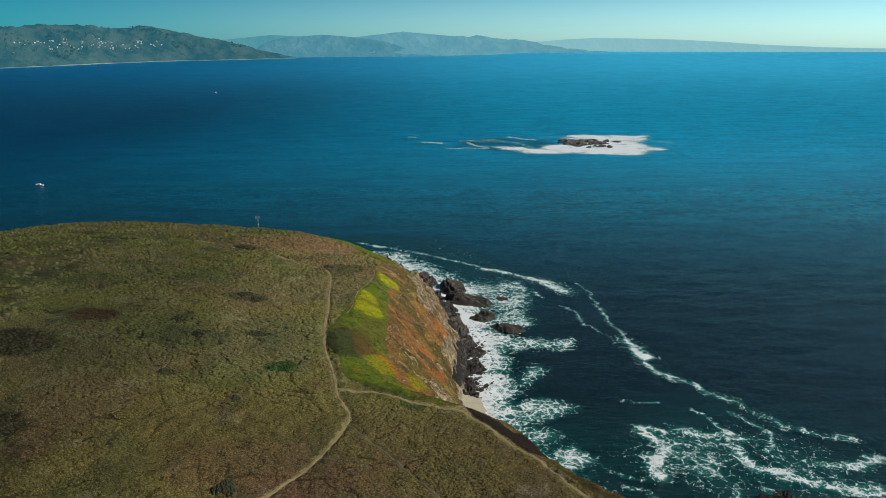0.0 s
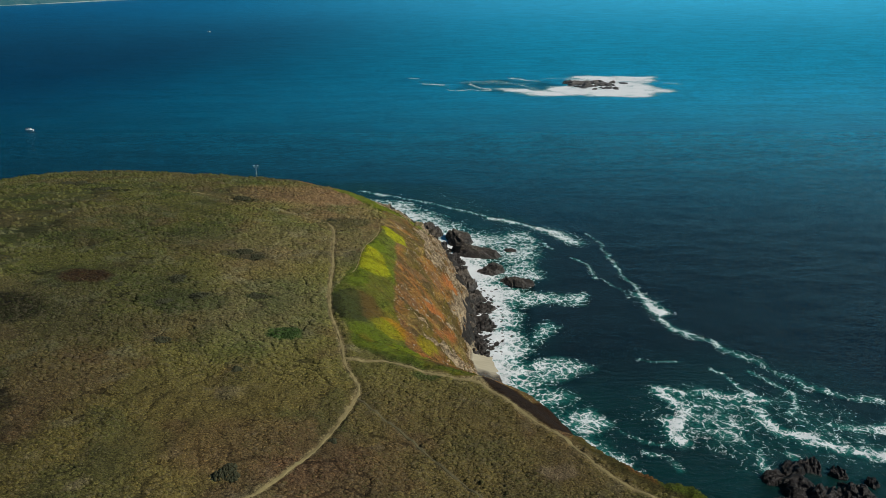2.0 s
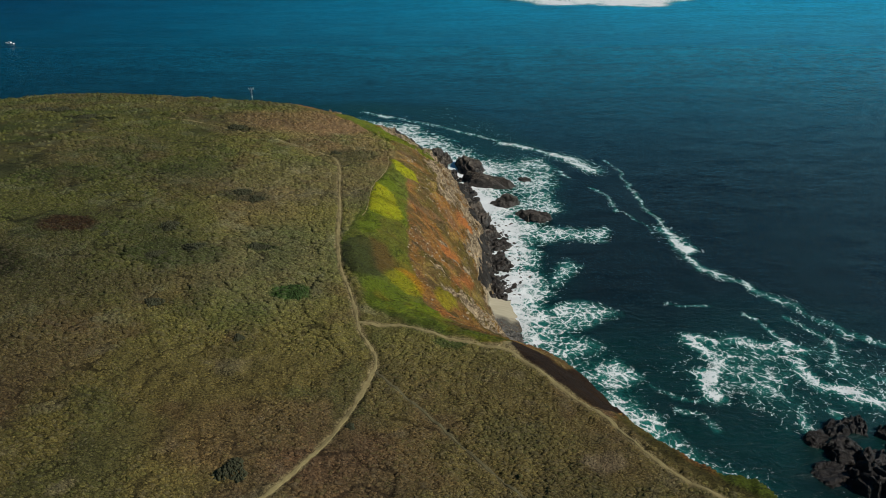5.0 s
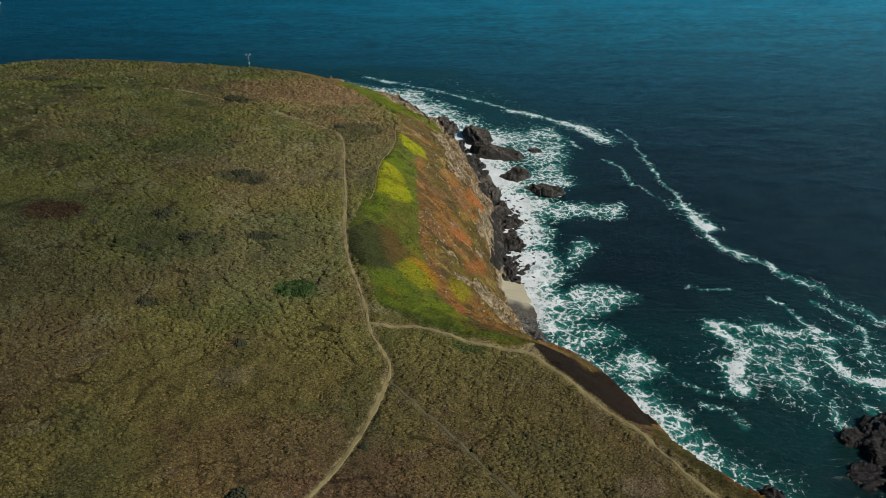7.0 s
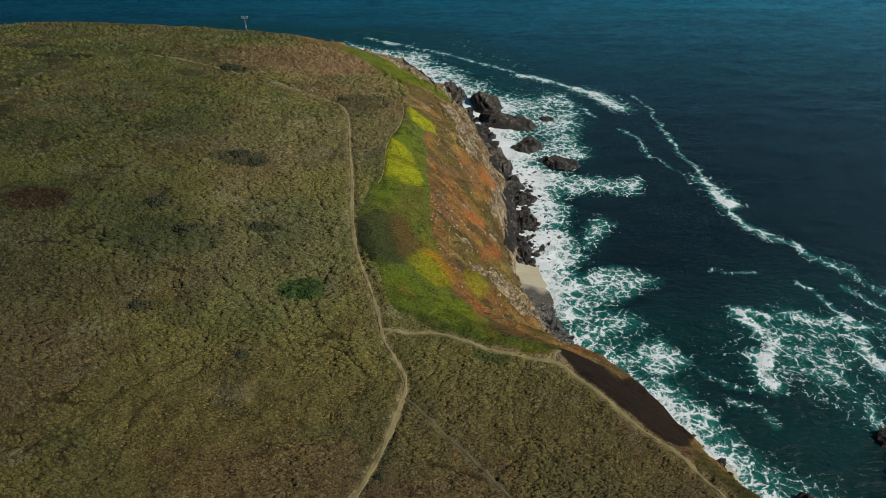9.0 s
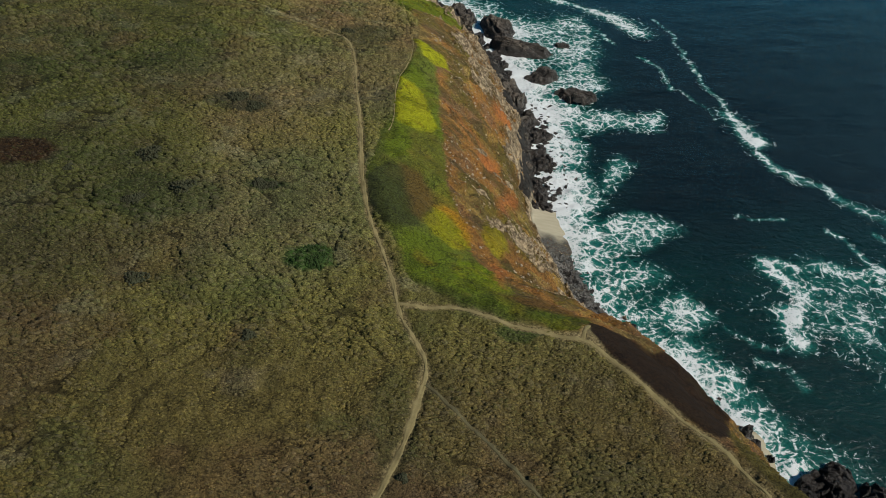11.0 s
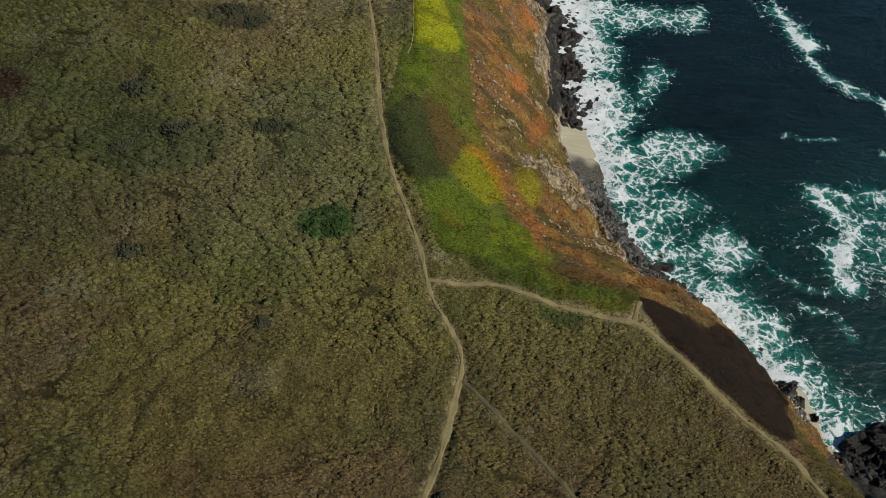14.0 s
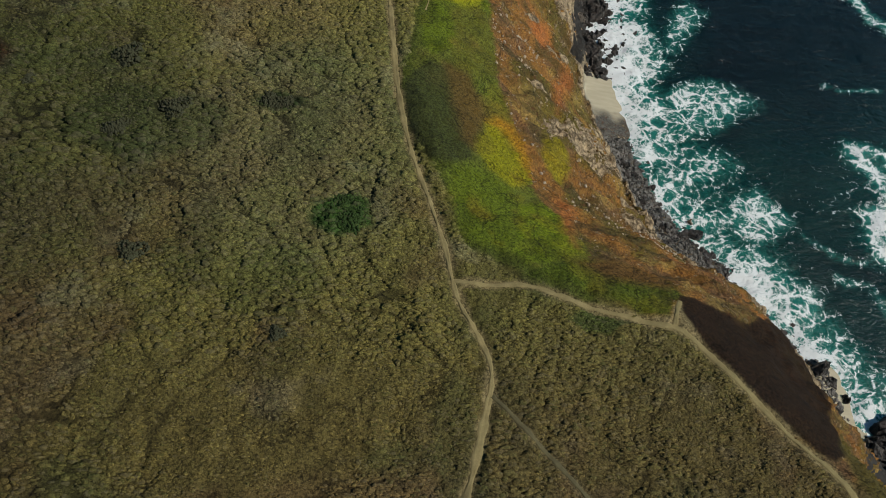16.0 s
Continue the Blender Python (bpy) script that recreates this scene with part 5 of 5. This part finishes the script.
def shore_boulders():
    rng = random.Random(12)
    places = []
    for pts, (near, far), n, (small, large), tall in FOOT_LINES:
        for _ in range(n):
            x, y, dx, dy = along(pts, rng.random())
            nx, ny = (dy, -dx)
            if signed(np.array([x + nx * 3]), np.array([y + ny * 3]), FOOT)[0] > 0:
                nx, ny = -nx, -ny
            off = rng.uniform(near, far)
            places.append((x + nx * off, y + ny * off, small + (large - small) * rng.random() ** 1.8, tall))
    places += [(21.6, 169.6, 1.25, 0.7), (20.5, 170.2, 0.7, 0.6), (37.4, 143.4, 1.2, 1.4)]
    for x, y, s, tall in places:
        z = max(float(land(np.array([x]), np.array([y]))[0]), -0.5)
        ob = new("boulder", STONES[rng.randrange(6)])
        ob.matrix_world = pose(x, y, z + 0.1 * s, rng.uniform(-15, 15), rng.uniform(-15, 15), rng.uniform(0, 360)) @ Matrix.Diagonal((s * rng.uniform(0.8, 1.3), s, s * tall * rng.uniform(0.7, 1.1), 1))
        tagged(ob, "black wet boulder at the foot of the cliff" if s > 1 else "small dark boulder among the surf and shingle", "boulder", "boulders along the shore")


shore_boulders()


def stone_stuff(name, meshes, x, y, z, s, tall, label, seed, material):
    """Many small stones in one mesh."""
    rng = np.random.default_rng(seed)
    cos, faces, base = [], [], 0
    kinds = []
    for me in meshes:
        v = np.empty(len(me.vertices) * 3)
        me.vertices.foreach_get("co", v)
        f = np.empty(len(me.polygons) * 3, int)
        me.polygons.foreach_get("vertices", f)
        kinds.append((v.reshape(-1, 3), f.reshape(-1, 3)))
    pick = rng.integers(0, len(kinds), len(x))
    for k, (v, f) in enumerate(kinds):
        i = np.where(pick == k)[0]
        a = rng.uniform(0, math.tau, len(i))
        ca, sa_ = np.cos(a)[:, None], np.sin(a)[:, None]
        px = (v[:, 0] * ca - v[:, 1] * sa_) * s[i][:, None] + x[i][:, None]
        py = (v[:, 0] * sa_ + v[:, 1] * ca) * s[i][:, None] + y[i][:, None]
        pz = v[:, 2] * (s[i] * tall)[:, None] + z[i][:, None]
        cos.append(np.stack([px, py, pz], -1).reshape(-1, 3))
        faces.append((f[None] + (np.arange(len(i)) * len(v))[:, None, None]).reshape(-1, 3) + base)
        base += len(i) * len(v)
    me = raw_mesh(name, np.concatenate(cos), np.concatenate(faces))
    shade_smooth(me)
    me.materials.append(material)
    return tagged(new(name, me), label, "stones", kind="stuff")


SHINGLE = rock_material("shingle", (0.03, 0.03, 0.031), (0.34, 0.325, 0.30), -1.0, 3.0)
PEBBLES = [stone_mesh("pebble", 60 + k, 1, 0.4, SHINGLE) for k in range(4)]


def shingle():
    rng = np.random.default_rng(14)
    x, y = rng.uniform(6, 42, 16000), rng.uniform(135, 195, 16000)
    low = signed(x, y, FOOT)
    keep = (low < 0.8) & (low > -7.5 - 1.5 * fbm(x, y, 6, 15, 2)) & ((y < 192) & (y > 160) | (y < 160) & (low > -3.0))
    x, y = x[keep], y[keep]
    s = 0.16 + 0.36 * rng.random(len(x)) ** 3
    u = rng.random(620)
    off = rng.uniform(-1.5, 9.0, 620) ** 1.0
    xr, yr = np.interp(u, (0, 0.3, 0.65, 1), (6.4, 8.3, 8.4, 5.8)) + off, 208 + 56 * u
    stone_stuff("rubble", STONES[:3], xr, yr, np.maximum(land(xr, yr), -0.4) + 0.05, 0.22 + 0.5 * rng.random(620) ** 2, 0.8, "small black rubble between the boulders under the cliff", 17, ROCK)
    stone_stuff("shingle", PEBBLES, x, y, land(x, y) + 0.02, s, 0.7, "grey shingle and dark cobbles under the cliff", 16, SHINGLE)


shingle()


def outcrops():
    """Pale broken stone that breaks through the ice plant."""
    rng = np.random.default_rng(17)
    x, y = rng.uniform(-24, 45, 16000), rng.uniform(112, 320, 16000)
    f, top, low = fall(x, y)
    rock = cover(x, y)[1]
    keep = (f > 0.2) & (low > 0.3) & (rock + fbm(x, y, 5, 18, 3) * 0.35 + rng.uniform(-0.35, 0.1, len(x)) > 0.5)
    x, y = x[keep], y[keep]
    s = 0.1 + 0.5 * rng.random(len(x)) ** 3.5
    stone_stuff("outcrop", PALE_STONES, x, y, land(x, y) - 0.05, s, 0.6, "pale broken rock showing through the ice plant", 19, CLIFF_STONE)
    x, y = rng.uniform(-22, 40, 22000), rng.uniform(118, 300, 22000)
    f, top, low = fall(x, y)
    keep = (f > 0.12) & (low > 0.5) & (0.9 * fbm(x * 0.6, y, 6, 20, 4) + rng.uniform(-0.5, 0.4, len(x)) > 0.3) & ~inside(x, y, DARK_STRIP) & (y > 152)
    for color, pts in COVER_PATCHES:
        if color not in (FLAME, MAROON):
            keep &= ~inside(x, y, pts)
    x, y = x[keep], y[keep]
    s = 0.08 + 0.26 * rng.random(len(x)) ** 2.5
    stone_stuff("scree", PALE_STONES, x, y, land(x, y) + 0.06, s, 0.8, "loose pale stones strewn over the rust-red slope", 21, SCREE_STONE)


outcrops()

# ---------------------------------------------------------------- shrubs that stand out of the scrub
BARK = plain_material("shrub_bark", (0.10, 0.08, 0.06), 0.9)


def leaf_mat(name, dark, light):
    m = Nodes(name)
    n = m.noise(5.0, 5, 0.7)
    return m.done(m.mix(n, dark, light), 0.85, m.bump(n, 0.1, 0.8), 0.15)


DARK_LEAF = leaf_mat("dark_shrub_leaves", (0.022, 0.027, 0.013), (0.085, 0.082, 0.045))
GREEN_LEAF = leaf_mat("green_shrub_leaves", (0.014, 0.030, 0.007), (0.05, 0.085, 0.022))


def shrub(x, y, r, h, leaf, label, seed):
    rng = random.Random(seed)
    root = tagged(new("shrub"), label, "shrub", "shrubs in the scrub")
    root.location = (x, y, float(land(np.array([x]), np.array([y]))[0]) - 0.05)
    bm = bmesh.new()
    for k in range(9):
        a, l = rng.uniform(0, 6.28), rng.uniform(0.3, 0.8)
        rod(bm, (0.05 * math.cos(a), 0.05 * math.sin(a), 0), (math.cos(a) * r * l, math.sin(a) * r * l, h * rng.uniform(0.5, 0.9)), 0.06, 0.02, 5)
    part("stems", bm, BARK, root)
    bm = bmesh.new()
    for k in range(int(120 + 90 * r)):
        a, d = rng.uniform(0, 6.28), rng.random() ** 0.6
        wob = 1 + 0.3 * math.sin(3 * a + seed)
        cx, cy, cz = math.cos(a) * d * r * wob, math.sin(a) * d * r * wob, h * (1 - 0.75 * d * d) * rng.uniform(0.55, 1.05)
        s = rng.uniform(0.12, 0.26) * (0.6 + 0.2 * r)
        v, f = tuft(rng.randrange(30))
        pts = [bm.verts.new((cx + p[0] * s, cy + p[1] * s, cz + p[2] * s * 0.9 - 0.1)) for p in v]
        for t in f:
            bm.faces.new([pts[i] for i in t])
    part("foliage", bm, leaf, root, "", True)


for k, (x, y, r, h, leaf, label) in enumerate([
        (-65.6, 171.5, 2.3, 1.5, DARK_LEAF, "dark rounded shrub alone in the brown scrub"), (-57.6, 162.4, 1.9, 1.1, DARK_LEAF, "dark grey-green shrub beside a track"),
        (-58.3, 140.6, 1.6, 1.0, DARK_LEAF, "dark twiggy shrub on the plateau"), (-41.0, 131.0, 0.9, 0.7, DARK_LEAF, "small dark green shrub in the scrub"),
        (-76.6, 166.2, 1.0, 0.7, DARK_LEAF, "small dark shrub near a red patch"), (-34.6, 101.2, 1.9, 1.2, DARK_LEAF, "dark shrub near the trail"),
        (-20.6, 111.6, 0.6, 0.7, DARK_LEAF, "small dark shrub beside the dirt trail"), (-64.2, 158.6, 1.7, 0.8, DARK_LEAF, "low dark green shrub in the scrub"),
        (-55.8, 194.2, 2.2, 1.0, DARK_LEAF, "low spreading dark shrub on the plateau"), (-52.0, 191.4, 1.8, 0.9, DARK_LEAF, "low spreading dark shrub on the plateau"),
        (-45.8, 164.4, 1.7, 0.8, DARK_LEAF, "flat dark green shrub in the scrub"), (-43.6, 164.0, 1.3, 0.7, DARK_LEAF, "flat dark green shrub in the scrub"),
        (-36.4, 147.6, 1.8, 0.6, GREEN_LEAF, "bright green low bush in the scrub"), (-34.6, 146.0, 1.9, 0.6, GREEN_LEAF, "bright green low bush in the scrub"),
        (-35.2, 148.8, 1.3, 0.5, GREEN_LEAF, "bright green low bush in the scrub"), (-72.5, 255.2, 2.8, 1.1, DARK_LEAF, "dark shrub patch on the far plateau"),
        (-38.4, 233.0, 1.6, 0.9, DARK_LEAF, "dark shrub near the trail bend"), (-135.0, 270.4, 3.2, 1.0, DARK_LEAF, "low dark shrub strip on the far plateau"),
        (-140.5, 271.0, 2.6, 0.9, DARK_LEAF, "low dark shrub strip on the far plateau"), (-120.5, 257.8, 2.8, 0.8, DARK_LEAF, "low dark shrub strip on the far plateau")]):
    shrub(x, y, r, h, leaf, label, 300 + k)

# ---------------------------------------------------------------- mast and post on the point
WHITE = plain_material("weathered_white_paint", (0.62, 0.64, 0.62), 0.5)
GREY = plain_material("galvanised_steel", (0.42, 0.44, 0.45), 0.4, 0.15, 6.0, 0.6)
WOOD = plain_material("weathered_wood", (0.10, 0.07, 0.05), 0.9, 0.3)


def weather_mast(x, y):
    root = tagged(new("weather_mast"), "pale steel weather mast with sensors on the point", "mast")
    root.location = (x, y, float(land(np.array([x]), np.array([y]))[0]))
    bm = bmesh.new()
    rod(bm, (0, 0, -0.3), (0, 0, 4.9), 0.11, 0.08)
    part("pole", bm, GREY, root)
    bm = bmesh.new()
    rod(bm, (-1.1, 0, 4.3), (1.0, 0, 4.3), 0.05)
    crossarm = part("crossarm", bm, GREY, root)
    bm = bmesh.new()
    box(bm, -0.22, 0.22, -0.2, 0.15, 1.3, 1.9)
    part("control_box", bm, WHITE, root, "white control box")
    bm = bmesh.new()
    box(bm, -0.35, 0.35, -0.3, -0.24, 3.2, 3.7)
    part("solar_panel", bm, plain_material("solar_glass", (0.25, 0.3, 0.34), 0.2), root)
    for sx in (-1.05, -0.45, 0.55, 0.95):
        bm = bmesh.new()
        rod(bm, (sx, 0, 4.3), (sx, 0, 4.85), 0.03)
        bmesh.ops.create_icosphere(bm, subdivisions=2, radius=0.16, matrix=Matrix.Translation((sx, 0, 4.95)))
        part("sensor", bm, WHITE, crossarm, "white sensor head")
    bm = bmesh.new()
    box(bm, -0.6, 0.6, -0.6, 0.6, -0.3, 0.18)
    part("footing", bm, plain_material("concrete", (0.4, 0.38, 0.34), 0.9), root)


weather_mast(-80.5, 309.5)


def trail_post(x, y):
    root = tagged(new("trail_post"), "short dark wooden post beside the trail", "post")
    root.location = (x, y, float(land(np.array([x]), np.array([y]))[0]))
    bm = bmesh.new()
    box(bm, -0.09, 0.09, -0.09, 0.09, -0.2, 1.25)
    part("shaft", bm, WOOD, root)
    bm = bmesh.new()
    box(bm, -0.22, 0.22, -0.13, -0.09, 0.9, 1.2)
    part("board", bm, WOOD, root)


trail_post(-53.3, 242.0)

# ---------------------------------------------------------------- boats
HULL = plain_material("white_hull", (0.78, 0.79, 0.78), 0.35)
GLASS = plain_material("dark_cabin_glass", (0.03, 0.04, 0.05), 0.1)


def boat(x, y, turn, scale, label):
    root = tagged(new("motor_boat"), label, "boat", "boats in the bay")
    root.matrix_world = pose(x, y, 0.1 + float(sea_level(np.array(x), np.array(y))), 0, 0, turn) @ Matrix.Diagonal((scale, scale, scale, 1))
    bm = bmesh.new()
    rings = []
    for px, w, top_z, keel in ((-3.6, 1.25, 0.9, -0.3), (-1.5, 1.4, 0.9, -0.4), (1.0, 1.3, 1.0, -0.4), (2.8, 0.75, 1.2, -0.2), (3.9, 0.06, 1.4, 0.3)):
        rings.append([bm.verts.new(p) for p in ((px, -w, top_z), (px, -w * 0.8, 0.1), (px, 0, keel), (px, w * 0.8, 0.1), (px, w, top_z))])
    for a, b in zip(rings, rings[1:]):
        for k in range(4):
            bm.faces.new((a[k], a[k + 1], b[k + 1], b[k]))
        bm.faces.new((a[4], a[0], b[0], b[4]))
    bm.faces.new(rings[0])
    bmesh.ops.recalc_face_normals(bm, faces=bm.faces)
    part("hull", bm, HULL, root)
    bm = bmesh.new()
    box(bm, -1.4, 1.2, -0.9, 0.9, 0.92, 2.0)
    cabin = part("cabin", bm, HULL, root)
    bm = bmesh.new()
    box(bm, -1.2, 1.23, -0.93, 0.93, 1.4, 1.8)
    part("cabin_window", bm, GLASS, cabin, "dark cabin windows")
    bm = bmesh.new()
    rod(bm, (-0.8, 0, 2.0), (-0.8, 0, 3.2), 0.04)
    part("aerial", bm, GREY, cabin)


boat(-322, 575, 178, 0.85, "small white motor boat on the dark sea")
boat(-541, 1770, 160, 1.2, "distant white motor boat in the bay")

# ---------------------------------------------------------------- village on the far hillside
ROOFS = [plain_material("pale_roof", (0.45, 0.45, 0.43), 0.8), plain_material("grey_roof", (0.2, 0.2, 0.2), 0.8), plain_material("brown_roof", (0.16, 0.12, 0.1), 0.8)]
WALLS = [plain_material("white_wall", (0.72, 0.76, 0.78), 0.8), plain_material("cream_wall", (0.5, 0.52, 0.5), 0.8)]


def house(wall_mat, roof_mat, w, d, h):
    root = tagged(new("house"), "small pale house on the far hillside", "house", "houses of the village")
    bm = bmesh.new()
    box(bm, -w / 2, w / 2, -d / 2, d / 2, -3, h)
    wall = part("wall", bm, wall_mat, root)
    bm = bmesh.new()
    v = [bm.verts.new(p) for p in ((-w / 2 - 0.5, -d / 2 - 0.5, h), (w / 2 + 0.5, -d / 2 - 0.5, h), (w / 2 + 0.5, d / 2 + 0.5, h), (-w / 2 - 0.5, d / 2 + 0.5, h), (-w / 2 - 0.5, 0, h + d * 0.3), (w / 2 + 0.5, 0, h + d * 0.3))]
    for f in ((0, 1, 5, 4), (2, 3, 4, 5), (0, 4, 3), (1, 2, 5), (3, 2, 1, 0)):
        bm.faces.new([v[i] for i in f])
    part("roof", bm, roof_mat, root)
    for sx in (-0.25, 0.25):
        bm = bmesh.new()
        box(bm, sx * w - 0.7, sx * w + 0.7, -d / 2 - 0.06, -d / 2 + 0.1, h * 0.4, h * 0.75)
        part("window", bm, GLASS, wall)
    return root


def village():
    rng = random.Random(33)
    models = [house(WALLS[k % 2], ROOFS[k % 3], rng.uniform(4.5, 7.5), rng.uniform(3, 4.5), rng.uniform(1.6, 2.4)) for k in range(6)]
    rows, cols = NEAR_HILL.shape[:2]
    spots = []
    for row_u, az0, az1, n in ((0.46, -29.6, -25.4, 24), (0.42, -29.0, -22.8, 30), (0.38, -27.5, -21.4, 34), (0.35, -27, -20.6, 26), (0.32, -25, -20.0, 18), (0.28, -31.4, -29.4, 12), (0.60, -24.9, -24.2, 4)):
        spots += [(min(1, max(0, row_u + rng.uniform(-0.02, 0.02))), rng.uniform(az0, az1)) for _ in range(n)]
    for k, (u, az) in enumerate(spots):
        col = int((az + 42) / 0.08)
        x, y, z = NEAR_HILL[int(u * (rows - 1)), col]
        m = pose(x + rng.uniform(-6, 6), y + rng.uniform(-6, 6), z + 0.5, 0, 0, -az + rng.uniform(-35, 35))
        if k < 6:
            models[k].matrix_world = m
        else:
            copy_thing(models[k % 6], m)


village()


def far_groves():
    """Dark cypress groves on the far hills."""
    rng = np.random.default_rng(34)
    rows, cols = NEAR_HILL.shape[:2]
    pts = []
    for az0, az1, u0, u1, n in ((-22.2, -19.8, 0.55, 0.66, 60), (-20.0, -18.0, 0.40, 0.55, 50), (-27.5, -25.5, 0.5, 0.6, 40), (-27.3, -25.8, 0.2, 0.3, 50), (-15.6, -14.6, 0.62, 0.8, 30), (-30, -21, 0.25, 0.55, 110)):
        for _ in range(n):
            r, c = int(rng.uniform(u0, u1) * (rows - 1)), int((rng.uniform(az0, az1) + 42) / 0.08)
            pts.append(NEAR_HILL[r, min(c, cols - 1)] + np.array([rng.uniform(-8, 8), rng.uniform(-8, 8), 2.0]))
    P = np.array(pts)
    s = rng.uniform(3, 7, len(P))
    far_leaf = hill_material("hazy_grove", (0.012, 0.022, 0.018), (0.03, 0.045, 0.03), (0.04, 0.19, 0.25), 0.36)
    cos, faces, base = [], [], 0
    for k, p in enumerate(P):
        v, f = tuft(k % 30)
        cos.append(v * np.array([s[k], s[k], s[k] * 0.9]) + p)
        faces.append(f + base)
        base += len(v)
    me = raw_mesh("grove", np.concatenate(cos), np.concatenate(faces))
    me.materials.append(far_leaf)
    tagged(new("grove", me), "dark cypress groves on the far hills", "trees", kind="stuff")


far_groves()
